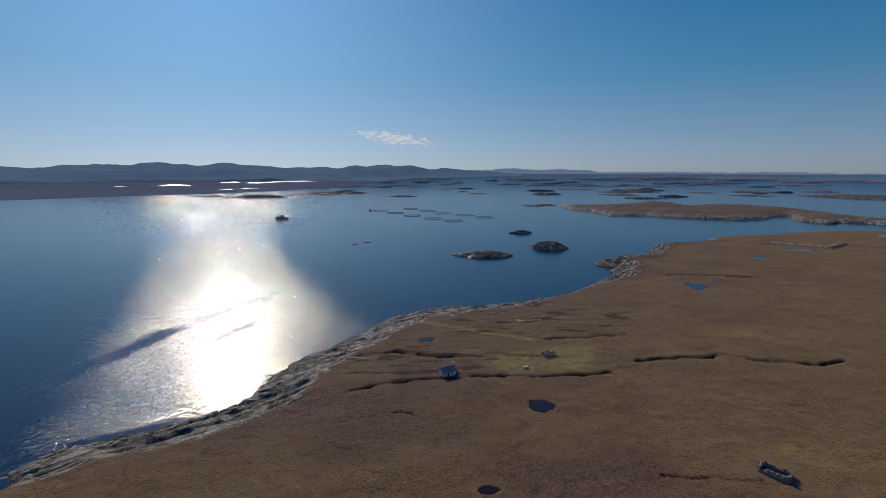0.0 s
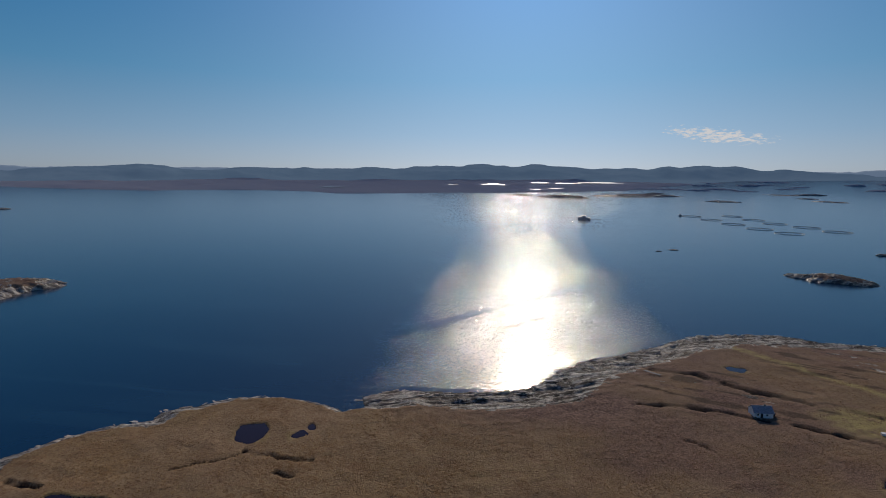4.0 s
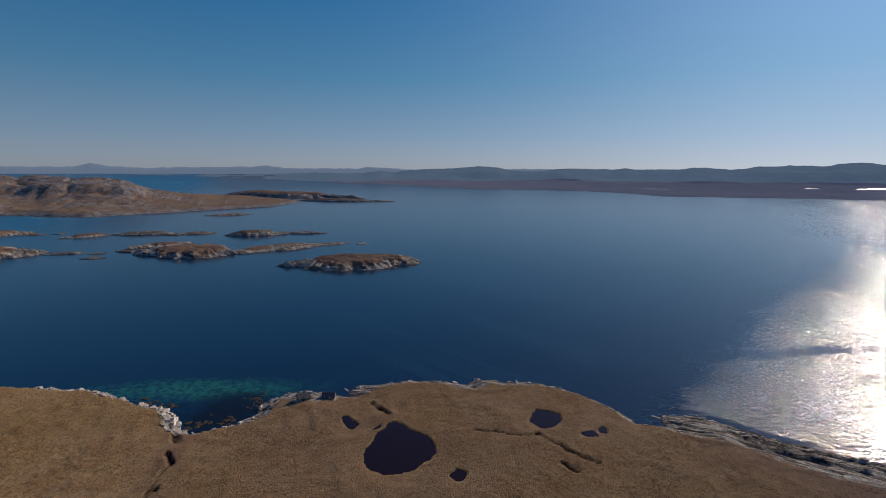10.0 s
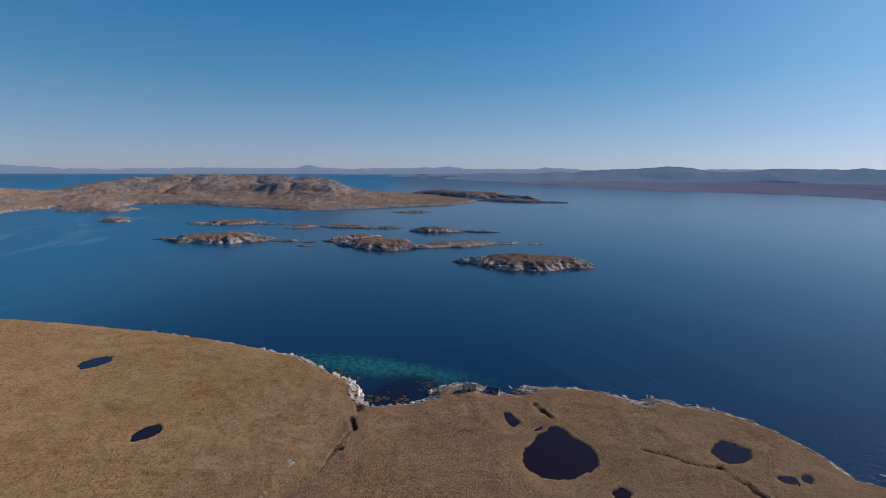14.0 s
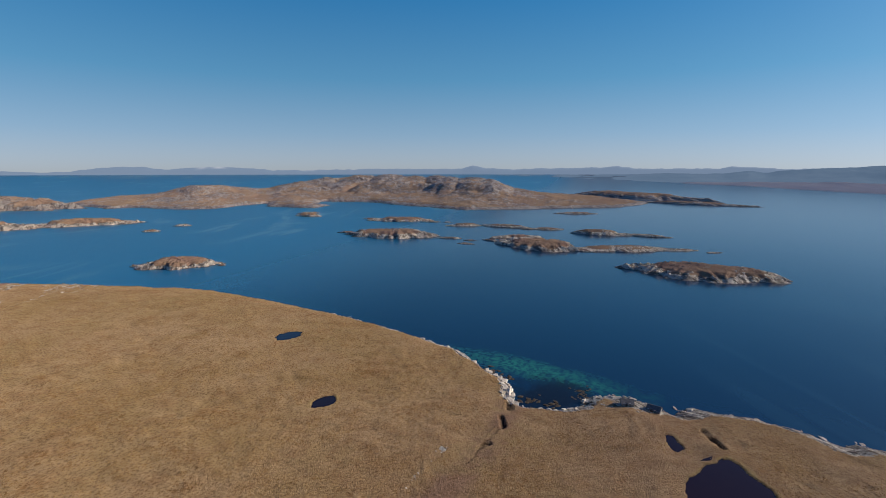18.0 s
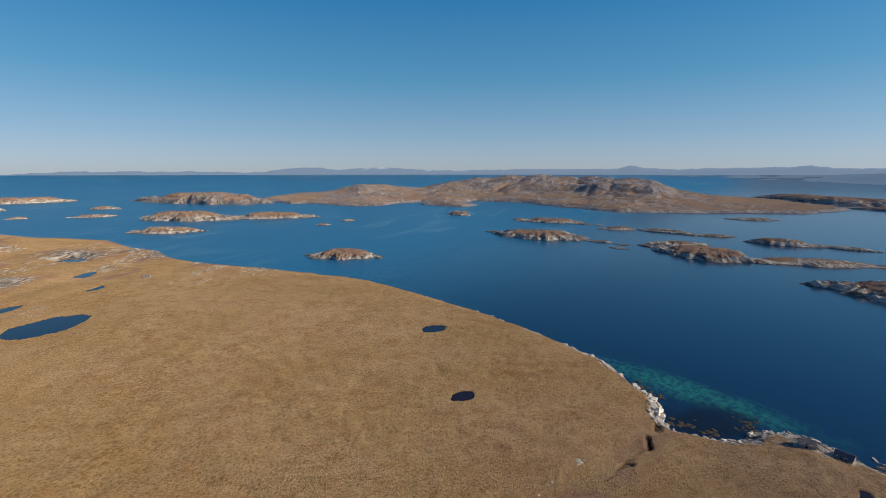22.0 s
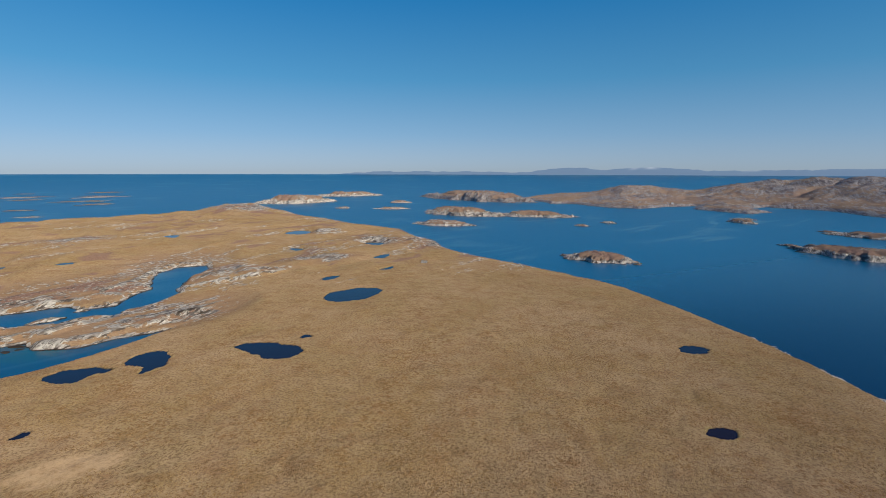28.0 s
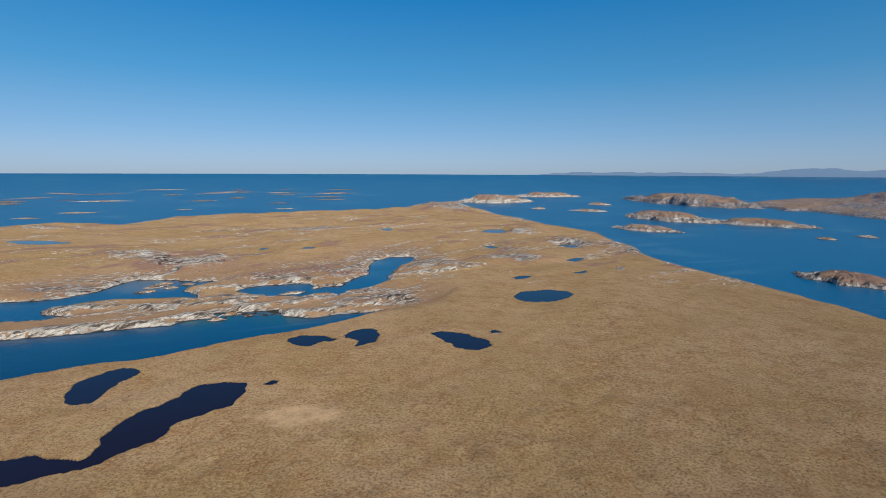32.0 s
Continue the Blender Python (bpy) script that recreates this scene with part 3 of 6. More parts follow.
LAGOON = [(640, -430), (334, -406), (310, -408), (291, -420), (282, -435), (278, -452), (278, -470), (272, -487), (239, -486), (211, -477), (193, -479), (207, -449), (205, -438),
          (190, -427), (183, -415), (205, -412), (225, -408), (244, -409), (262, -402), (270, -394), (280, -383), (283, -376), (273, -368), (252, -365), (257, -361),
          (262, -352), (290, -349), (420, -330), (640, -370)]
INNER_LAGOON = [(159, -434), (144, -425), (122, -416), (103, -414), (65, -414), (60, -424), (46, -440), (24, -477), (29, -496), (12, -557), (-2, -586), (2, -610), (30, -611),
                (46, -588), (50, -552), (48, -508), (61, -484), (70, -452), (91, -453), (102, -465), (124, -461), (144, -458), (157, -449)]
# bare pale ribs of rock along the lagoon and across the eastern moor
RIBS_OUTER = [[(420, -292), (264, -315), (248, -322), (231, -328), (212, -333), (188, -336), (179, -348), (163, -357), (146, -361)],
              [(270, -371), (251, -378), (228, -381), (205, -378), (180, -378), (158, -385), (137, -402), (129, -407)], [(133, -376), (113, -383)], [(104, -383), (81, -399)]]
RIBS_INNER = [[(430, -398), (334, -404), (306, -409), (285, -420), (280, -440), (278, -462), (279, -489), (249, -495), (245, -524), (226, -548), (219, -572)],
              [(196, -430), (171, -434), (156, -448), (136, -466), (101, -477), (75, -488), (62, -474)], [(82, -497), (64, -538), (52, -584), (31, -625), (-2, -615)],
              [(99, -364), (82, -360), (58, -369), (38, -381), (16, -394), (0, -400)], [(25, -487), (-4, -486), (-38, -490), (-65, -498)]]
RIBS_EAST = [[(445, 676), (474, 648), (489, 620), (534, 656)]]
CRAGS = [  # middle, half length across and along the sight, rise
    (-25, -518, 62, 24, 5), (-112, -542, 48, 26, 4), (-104, -1308, 90, 110, 8), (-230, -690, 55, 60, 2), (-285, -640, 26, 60, 2), (292, -436, 60, 20, 1),
    (251, -556, 60, 36, 1.5), (-176, -781, 32, 26, 6), (158, -812, 46, 36, 2), (79, -514, 46, 16, 1.5), (141, -487, 38, 16, 1.5), (579, -822, 60, 36, 8), (310, -575, 46, 30, 1.5), (16, -392, 30, 10, 1),
    (192, 545, 26, 24, 3), (228, 582, 30, 16, 2.5), (296, 684, 34, 18, 2.5)]


def hash2(i, j, seed):
    n = np.sin(i * 127.1 + j * 311.7 + seed * 74.7) * 43758.5453
    return n - np.floor(n)


def vnoise(x, y, seed=0):
    """Smooth value noise, -1 to 1."""
    i, j = np.floor(x), np.floor(y)
    u, v = x - i, y - j
    u, v = u * u * (3 - 2 * u), v * v * (3 - 2 * v)
    a, b, c, d = hash2(i, j, seed), hash2(i + 1, j, seed), hash2(i, j + 1, seed), hash2(i + 1, j + 1, seed)
    return 2 * (a + (b - a) * u + (c - a) * v + (a - b - c + d) * u * v) - 1


def fbm(x, y, size, octaves=4, seed=0):
    total, amp = 0.0, 1.0
    for k in range(octaves):
        total = total + amp * vnoise(x / size * 2**k + 17.3 * k, y / size * 2**k - 9.1 * k, seed + k)
        amp *= 0.5
    return total / 1.6


def ridged(x, y, size, octaves=4, seed=0):
    total, amp = 0.0, 1.0
    for k in range(octaves):
        total = total + amp * (1 - 2 * np.abs(vnoise(x / size * 2**k + 5.7 * k, y / size * 2**k + 3.3 * k, seed + k)))
        amp *= 0.5
    return total / 1.6


def step(a, b, v):
    s = np.clip((v - a) / (b - a), 0, 1)
    return s * s * (3 - 2 * s)


def inside_dist(x, y, poly):
    """Signed distance to a closed outline, positive inside."""
    p = np.array(poly, float)
    q = np.roll(p, -1, 0)
    x, y = np.asarray(x, float), np.asarray(y, float)
    out = np.empty(x.size)
    fx, fy = x.ravel(), y.ravel()
    for s in range(0, fx.size, 20000):
        px, py = fx[s:s + 20000, None], fy[s:s + 20000, None]
        ex, ey = q[:, 0] - p[:, 0], q[:, 1] - p[:, 1]
        wx, wy = px - p[:, 0], py - p[:, 1]
        k = np.clip((wx * ex + wy * ey) / (ex * ex + ey * ey), 0, 1)
        near = np.sqrt(((wx - k * ex) ** 2 + (wy - k * ey) ** 2).min(1))
        cross = ((p[:, 1] > py) != (q[:, 1] > py)) & (px < ex * (py - p[:, 1]) / np.where(ey == 0, 1e-9, ey) + p[:, 0])
        out[s:s + 20000] = np.where(cross.sum(1) % 2 == 1, near, -near)
    return out.reshape(x.shape)


def line_dist(x, y, pts):
    best = np.full(np.shape(x), 1e9)
    for (ax, ay), (bx, by) in zip(pts[:-1], pts[1:]):
        ex, ey = bx - ax, by - ay
        k = np.clip(((x - ax) * ex + (y - ay) * ey) / (ex * ex + ey * ey), 0, 1)
        best = np.minimum(best, np.hypot(x - ax - k * ex, y - ay - k * ey))
    return best


def shore_dist(x, y):
    """Metres inland from the ragged waterline of the home island; negative at sea."""
    wx = x + 2.2 * fbm(x, y, 22, 3, 11)
    wy = y + 2.2 * fbm(x, y, 22, 3, 23)
    d = inside_dist(wx, wy, COAST_EAST + COAST_BAY + COAST_WEST + COAST_BEHIND)
    for water in (CHANNEL, LAGOON, INNER_LAGOON):
        d = np.minimum(d, -inside_dist(wx, wy, water))
    return d


def land_height(x, y, d):
    """Height of the peat and rock above the sea, without pools and ditches."""
    south = step(-380, -620, y)
    h = 3.2 * step(0.0, 5.5, d) + 6.0 * (1 - np.exp(-np.maximum(d, 0) / 55))
    h = h + step(5, 60, d) * (1.3 * fbm(x, y, 110, 3, 5) + south * 4.5 * fbm(x, y, 150, 4, 6))
    h = h + step(-700, -1000, y) * step(10, 60, d) * (3.5 * ridged(x, y, 110, 3, 7) + 1.5 * ridged(x, y, 35, 3, 8))
    h = h + 9 * np.exp(-((x + 104) ** 2 + (y + 1480) ** 2) / 130**2) * step(0, 60, d) + 9 * np.exp(-((x - 640) ** 2 + (y + 880) ** 2) / 70**2) * step(0, 50, d)
    return np.where(d > 0, h, np.maximum(d * 0.22, -7))


def sea_level(r):
    """The sea sheet is flat, and far out lifts to the line of the horizon, which lies past the end of the model."""
    s = np.clip((r - 3000) / 1850, 0, 1)
    return 79.0 * s * s


# ---- mesh helpers ----
def grid_mesh(name, x, y, z, keep, material, attributes=(), wrap=False, smooth=True):
    """One mesh from a grid of heights; quads with any corner marked in keep."""
    rows, cols = x.shape
    idx = np.arange(rows * cols).reshape(rows, cols)
    right = np.roll(idx, -1, 1) if wrap else None
    a, b = (idx[:-1], right[:-1]) if wrap else (idx[:-1, :-1], idx[:-1, 1:])
    c, d = (right[1:], idx[1:]) if wrap else (idx[1:, 1:], idx[1:, :-1])
    quads = np.stack([a, b, c, d], -1).reshape(-1, 4)
    quads = quads[keep.ravel()[quads].any(1)]
    used = np.unique(quads)
    back = np.full(rows * cols, -1)
    back[used] = np.arange(len(used))
    quads = back[quads]
    co = np.stack([x.ravel()[used], y.ravel()[used], z.ravel()[used]], -1)
    p = co[quads[0]]
    if np.cross(p[1] - p[0], p[3] - p[0])[2] < 0:
        quads = quads[:, ::-1]
    me = bpy.data.meshes.new(name)
    me.vertices.add(len(co))
    me.vertices.foreach_set("co", co.astype(np.float32).ravel())
    me.loops.add(quads.size)
    me.loops.foreach_set("vertex_index", quads.astype(np.int32).ravel())
    me.polygons.add(len(quads))
    me.polygons.foreach_set("loop_start", np.arange(0, quads.size, 4, dtype=np.int32))
    me.polygons.foreach_set("use_smooth", np.full(len(quads), smooth))
    me.update(calc_edges=True)
    for key, values in attributes:
        layer = me.attributes.new(key, "FLOAT", "POINT")
        layer.data.foreach_set("value", np.broadcast_to(values, x.shape).ravel()[used].astype(np.float32))
    me.materials.append(material)
    return new(name, me)


def soup(name, verts, faces, material, smooth=False):
    me = bpy.data.meshes.new(name)
    me.from_pydata(verts, [], faces)
    me.materials.append(material)
    if smooth:
        me.polygons.foreach_set("use_smooth", np.ones(len(me.polygons), bool))
    me.update()
    return new(name, me)


def part(name, bm, material, parent, label=""):
    me = bpy.data.meshes.new(name)
    bm.to_mesh(me)
    bm.free()
    me.materials.append(material)
    ob = new(name, me)
    ob.parent = parent
    if label:
        ob["label"] = label
    return ob


def empty(name, m):
    ob = new(name)
    ob.empty_display_size = 0.5
    ob.matrix_world = m
    return ob


def box(sx, sy, sz, x=0.0, y=0.0, z=0.0, bevel=0.03, m=None):
    """A bevelled box on z, centred on x and y."""
    bm = bmesh.new()
    bmesh.ops.create_cube(bm, size=1)
    bmesh.ops.scale(bm, vec=(sx, sy, sz), verts=bm.verts)
    if bevel:
        bmesh.ops.bevel(bm, geom=bm.edges[:], offset=min(bevel, 0.3 * min(sx, sy, sz)), segments=1, affect="EDGES")
    bmesh.ops.translate(bm, vec=(x, y, z + sz / 2), verts=bm.verts)
    if m is not None:
        bmesh.ops.transform(bm, matrix=m, verts=bm.verts)
    return bm


def tube(points, radius, sides=8, closed=False):
    bm = bmesh.new()
    rings, n = [], len(points)
    for k, p in enumerate(points):
        p = Vector(p)
        q = Vector(points[(k + 1) % n] if closed or k + 1 < n else points[k])
        o = Vector(points[k - 1] if closed or k else points[k])
        way = (q - o).normalized()
        side = way.cross(Vector((0, 0, 1)))
        side = side.normalized() if side.length > 1e-4 else Vector((1, 0, 0))
        up = side.cross(way)
        rings.append([bm.verts.new(p + radius * (math.cos(a) * side + math.sin(a) * up)) for a in (2 * math.pi * s / sides for s in range(sides))])
    for k in range(n if closed else n - 1):
        for s in range(sides):
            bm.faces.new((rings[k][s], rings[k][(s + 1) % sides], rings[(k + 1) % n][(s + 1) % sides], rings[(k + 1) % n][s]))
    if not closed:
        bm.faces.new(rings[0])
        bm.faces.new(rings[-1][::-1])
    bmesh.ops.recalc_face_normals(bm, faces=bm.faces)
    return bm


# ---- sea ----
def build_sea():
    r = np.concatenate([[1.0], np.arange(60, 3000, 60), np.linspace(3000, 4850, 60), [4858]])
    a = np.radians(np.arange(0, 360, 1.0))
    rr, aa = np.meshgrid(r, a, indexing="ij")
    z = sea_level(rr)
    z[-1] -= 12
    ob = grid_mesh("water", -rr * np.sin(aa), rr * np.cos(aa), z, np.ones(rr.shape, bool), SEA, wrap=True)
    return tagged(ob, "deep blue sea water, ruffled, with sun glitter", "sea", kind="structure")


build_sea()

# ---- peat pools: outlines in plan ----
POOLS = {
    "homestead pool": [(35, 192), (37, 196), (42, 197), (46, 194), (46, 190), (42, 187), (37, 188)],
    "slab pool": [(-16, 285), (-6, 286), (-6, 279), (-14, 277)],
    "tiny pool": [(10, 139), (14, 141), (17, 139), (14, 136), (10, 136)],
    "east pool": [(215, 433), (226, 425), (225, 409), (212, 402), (210, 415)],
    "far east pool": [(353, 560), (368, 563), (365, 544), (351, 542)],
    "round tarn": [(-160, 30), (-163, 35), (-171, 38), (-176, 44), (-174, 49), (-165, 53), (-155, 55), (-148, 52), (-144, 46), (-142, 40), (-144, 35), (-149, 31), (-154, 29)],
    "hooked pool": [(-190, 27), (-190, 29), (-188, 30), (-183, 34), (-180, 34), (-178, 30), (-183, 28)],
    "shore pool": [(-164, 102), (-167, 108), (-161, 111), (-154, 110), (-151, 105), (-154, 99), (-158, 99)],
    "low pool": [(-136, 55), (-139, 58), (-135, 60), (-132, 58), (-131, 55), (-134, 54)],
    "slot pool": [(-145, 111), (-145, 116), (-141, 115), (-141, 111)],
    "edge pool": [(-147, 122), (-146, 125), (-141, 122), (-143, 120)],
    "lens pool": [(-240, -184), (-245, -185), (-250, -181), (-252, -174), (-246, -170), (-240, -174), (-236, -178)],
    "black pool": [(-164, -111), (-170, -113), (-175, -111), (-177, -107), (-172, -104), (-168, -106), (-166, -108)],
    "south tarn": [(-8, -290), (-19, -294), (-33, -288), (-43, -276), (-44, -265), (-33, -258), (-22, -268), (-14, -281)],
    "fish tarn": [(79, -291), (69, -299), (56, -296), (47, -287), (56, -284), (65, -277), (73, -280)],
    "bent tarn": [(45, -296), (35, -308), (27, -307), (20, -290), (28, -279), (36, -274), (34, -284), (42, -287)],
    "blue tarn": [(-78, -379), (-91, -394), (-113, -401), (-128, -393), (-128, -378), (-107, -361), (-85, -360)],
    "long tarn": [(164, -150), (144, -163), (135, -165), (119, -161), (115, -165), (119, -180), (118, -193), (107, -205), (103, -222), (90, -224), (79, -220), (77, -208), (81, -199), (94, -190), (98, -176), (98, -172), (106, -167), (111, -156), (126, -152), (140, -143), (160, -138)],
    "ragged tarn": [(163, -222), (162, -236), (155, -247), (144, -250), (140, -242), (144, -228), (142, -211), (150, -207)],
    "splinter pool": [(72, -223), (68, -226), (65, -224), (68, -220)],
    "dot pool": [(-46, -290), (-50, -293), (-54, -291), (-49, -288)],
    "heath pool": [(-92, -447), (-103, -456), (-114, -457), (-108, -446), (-97, -441)],
    "pale pool": [(-173, -543), (-191, -561), (-200, -556), (-182, -534)],
    "headland pool": [(-200, -675), (-221, -689), (-229, -657), (-211, -645)],
    "inner pool": [(-93, -648), (-105, -655), (-114, -636), (-101, -629)],
    "far tarn": [(-111, -809), (-135, -843), (-157, -823), (-147, -787), (-124, -787)],
    "far pool": [(56, -824), (44, -837), (32, -821), (43, -800)],
    "heather pool": [(145, -630), (137, -641), (125, -634), (134, -625)],
    "bank pool": [(198, -631), (193, -644), (185, -637), (189, -622)],
    "gully pool": [(-152, -466), (-166, -474), (-176, -478), (-172, -469), (-160, -463)],
    "ridge pool": [(428, 618), (445, 624), (464, 616), (454, 602), (436, 605)],
    "spit pool": [(648, 738), (676, 764), (722, 772), (704, 748), (672, 736)],
    "outer pool": [(523, -963), (518, -984), (495, -973), (491, -930)],
    "outer tarn": [(563, -702), (525, -711), (449, -685), (493, -665)],
}
DITCHES = [  # a line, its width, its depth
    ([(-211, -31), (-203, -35), (-196, -33)], 1.0, 1.0), ([(-186, -35), (-178, -33), (-172, -36)], 0.75, 0.9), ([(-162, -36), (-158, -37)], 1.0, 0.9), ([(-174, -35), (-162, -37), (-146, -38)], 0.35, 0.5),
    ([(-158, 74), (-152, 85), (-149, 95)], 0.55, 0.6), ([(-150, 95), (-143, 95), (-140, 98), (-135, 99), (-125, 104)], 0.9, 0.9),
    ([(-199, 43), (-190, 45), (-183, 47)], 0.9, 0.9), ([(-128, 93), (-123, 94)], 0.6, 0.6),
    ([(81, 229), (70, 226), (61, 228), (42, 223), (28, 226), (13, 225)], 0.9, 0.9), ([(4, 223), (-12, 221), (-27, 217), (-42, 213)], 0.9, 0.9),
    ([(206, 244), (190, 240), (173, 243), (160, 246), (150, 254), (138, 248), (124, 250), (101, 244)], 1.3, 1.2),
    ([(216, 469), (254, 459), (293, 453)], 1.6, 1.2), ([(-45, 260), (-26, 263), (-7, 254), (20, 250)], 1.5, 1.1), ([(35, 251), (52, 249)], 1.0, 0.9),
    ([(60, 278), (75, 281), (90, 286), (110, 288)], 1.2, 0.9), ([(-20, 190), (-14, 188), (-10, 184)], 0.5, 0.6), ([(70, 146), (84, 145), (100, 143)], 0.5, 0.5),
]
STONY_PATH = [(-125, -53), (-141, -52), (-155, -49), (-166, -45)]
TRACK = [(-14, 322), (-9, 319), (6, 309), (26, 292), (51, 278)]


def pool_levels():
    out = []
    for name, pts in POOLS.items():
        c = np.mean(pts, 0)
        ring = np.array(pts, float)
        after = np.roll(ring, -1, 0)
        ring = np.stack([0.80 * ring + 0.20 * after, 0.20 * ring + 0.80 * after], 1).reshape(-1, 2)
        h = land_height(ring[:, 0], ring[:, 1], shore_dist(ring[:, 0], ring[:, 1]))
        out.append((name, ring, c, float(np.quantile(h, 0.3)) - 0.25, float(np.abs(ring - c).max()) * 1.6 + 10))
    return out


LEVELS = pool_levels()


def ground_at(x, y):
    """Heights with pools and ditches, and the masks of bare rock, peat, lush grass and heather."""
    d = shore_dist(x, y)
    h = land_height(x, y, d)
    south = step(-330, -460, y)
    slabs = step(70, 15, line_dist(x, y, [(-108, 200), (-90, 225), (-88, 250), (-45, 335), (40, 385)]))
    width = 7.5 + 5.0 * fbm(x, y, 45, 3, 31) + 30 * slabs + 5 * south + 10 * step(400, 470, y) * (x > 60) - 0.5 * step(-24, -40, y) * (x < -180) - 2 * (1 - south) * (y < -180) + 16 * step(430, 480, y) * step(720, 640, y) * step(60, 10, d)
    width = width + 4.5 * step(-175, -200, x) * step(-20, 0, y) * step(130, 90, y)
    width = np.where(y < -250, 3.0 + 1.8 * fbm(x, y, 45, 3, 31), np.maximum(width, 2.0))
    rock = step(width * 1.25, width * 0.55, d)
    # knolls and hollows of the southern moor
    knolls = ridged(x + 12 * fbm(x, y, 50, 2, 55), y, 64, 3, 56)
    h = h + step(-425, -520, y) * step(12, 50, d) * 2.4 * knolls
    # broken ribs of rock in the southern moor
    su, sw = x * 0.85 + y * 0.53, -x * 0.53 + y * 0.85
    streak = fbm(su / 3.2, sw, 22, 4, 33) + 0.35 * step(70, 10, d) - 0.10
    rock = np.maximum(rock, south * (0.54 * step(-0.05, 0.42, streak)))
    reefs = step(62, 30, line_dist(x, y, [(420, -300), (300, -345), (200, -362), (110, -392), (20, -412)])) * step(-295, -320, y)
    strip = ridged(su / 4.5 + 3 * fbm(x, y, 40, 2, 38), sw + 2.5 * fbm(x, y, 30, 2, 39), 13, 3, 35) - 0.30
    inner = step(80, 30, line_dist(x, y, [(300, -455), (200, -500), (60, -520), (30, -640)]))
    rib = np.zeros_like(h)
    bx, by = x + 3.0 * fbm(x, y, 16, 3, 36), y + 3.0 * fbm(x, y, 16, 3, 40)
    for pts, wide in [(p, 6.2) for p in RIBS_OUTER] + [(p, 4.6) for p in RIBS_INNER + RIBS_EAST]:
        rib = np.maximum(rib, step(wide, 0.35 * wide, line_dist(bx, by, pts) + 2.5 * fbm(x, y, 9, 2, 44)))
    rock = np.where(reefs > 0.3, np.minimum(rock, 0.42 + 0.5 * rib), rock)
    rock = np.maximum(rock, reefs * (0.33 + 0.34 * step(-0.10, 0.22, strip)))
    rock = np.maximum(rock, inner * (0.25 + 0.27 * step(-0.15, 0.25, strip)))
    h = np.where(d > 0, h + 0.85 * reefs * (1.3 + 1.0 * strip - h) + inner * (0.8 * strip - 0.45 * h) + (2.6 - 1.2 * inner) * rib * step(0, 3, d), h)
    rock = np.maximum(rock, 1.08 * rib * (0.85 + 0.5 * fbm(x, y, 12, 3, 46)))
    # crags that stand out of the southern moor
    crag = np.zeros_like(h)
    for ax, ay, rx, ry, rise in CRAGS:
        hump = np.exp(-(((x - ax) / rx) ** 2 + ((y - ay) / ry) ** 2) ** 2)
        crag = np.maximum(crag, hump)
        h = h + hump * step(0, 10, d) * (rise * (0.7 + 0.5 * fbm(x, y, 40, 3, 48)) + 1.4 * ridged(su / 2.2, sw, 16, 3, 50))
    rock = np.maximum(rock, crag * (0.40 + 0.36 * step(-0.25, 0.35, ridged(su / 2.5, sw, 12, 4, 52))))
    rock = np.maximum(rock, 0.55 * np.exp(-((x + 60) ** 2 + (y + 1450) ** 2) / 200**2))
    # stony line of an old path above the bay
    path = step(2.6, 0.8, line_dist(x, y, STONY_PATH) + 1.2 * fbm(x, y, 5, 2, 59))
    rock = np.maximum(rock, path * (0.40 + 0.30 * fbm(x, y, 7, 3, 60)))
    # rough outcrops between the slabs and the cottage
    rough = np.exp(-(((x + 18) / 42) ** 2 + ((y - 247) / 24) ** 2)) + np.exp(-(((x - 60) / 60) ** 2 + ((y - 330) / 40) ** 2))
    rock = np.maximum(rock, np.clip(rough, 0, 1) * (0.34 + 0.55 * fbm(x / 4, y, 5, 4, 37)))
    rock = np.maximum(rock, 0.92 * np.exp(-((x + 219) ** 2 + ((y - 20) / 1.5) ** 2) / 13**2))
    rock = np.where(d < 1.0, 1.0, 0.86 * rock)
    # layered ribs of bare rock, running along one strike
    u, w = x * 0.79 + y * 0.61, -x * 0.61 + y * 0.79
    ribs = ridged(u / 8.0, w, 4.6, 3, 41)
    shelf = step(1.0, 0.3, d / np.maximum(width, 1)) * step(0.5, 4, d)
    h = h - shelf * np.minimum(1.6 + 1.6 * slabs, 0.55 * h)
    h = h + rock * step(-4, 2, d) * (0.95 * ribs * (0.8 + 1.0 * slabs) + 0.72 * fbm(x, y, 8, 3, 43))
    # cut edge of the turf
    h = h + (1 - rock) * step(1, 8, d) * (0.50 * fbm(x, y, 14, 3, 45) + 0.24 * fbm(x, y, 3.5, 2, 47))
    peat, sunlit_rim = np.zeros_like(h), np.zeros_like(h)
    wx, wy = x + 2.3 * fbm(x, y, 8, 4, 51), y + 2.3 * fbm(x, y, 8, 4, 53)
    for name, ring, c, level, reach in LEVELS:
        near = (np.abs(x - c[0]) < reach) & (np.abs(y - c[1]) < reach)
        if not near.any():
            continue
        q = inside_dist(wx[near], wy[near], ring)
        if reach > 30:
            q = q - 1.9 * np.maximum(0.0, fbm(x[near], y[near], 7, 4, 49) + 0.05)
        hh = h[near]
        hh = level + 0.25 + (hh - level - 0.25) * step(0, 6 + 0.2 * reach, -q)
        hh = np.where(q > -1.2, level + 0.35 - 0.9 * step(-0.6, 0.6, q), hh)
        h[near] = hh
        peat[near] = np.maximum(peat[near], step(-0.7, 0.2, q))
        sunlit_rim[near] = np.maximum(sunlit_rim[near], step(-2.4, -1.2, q))
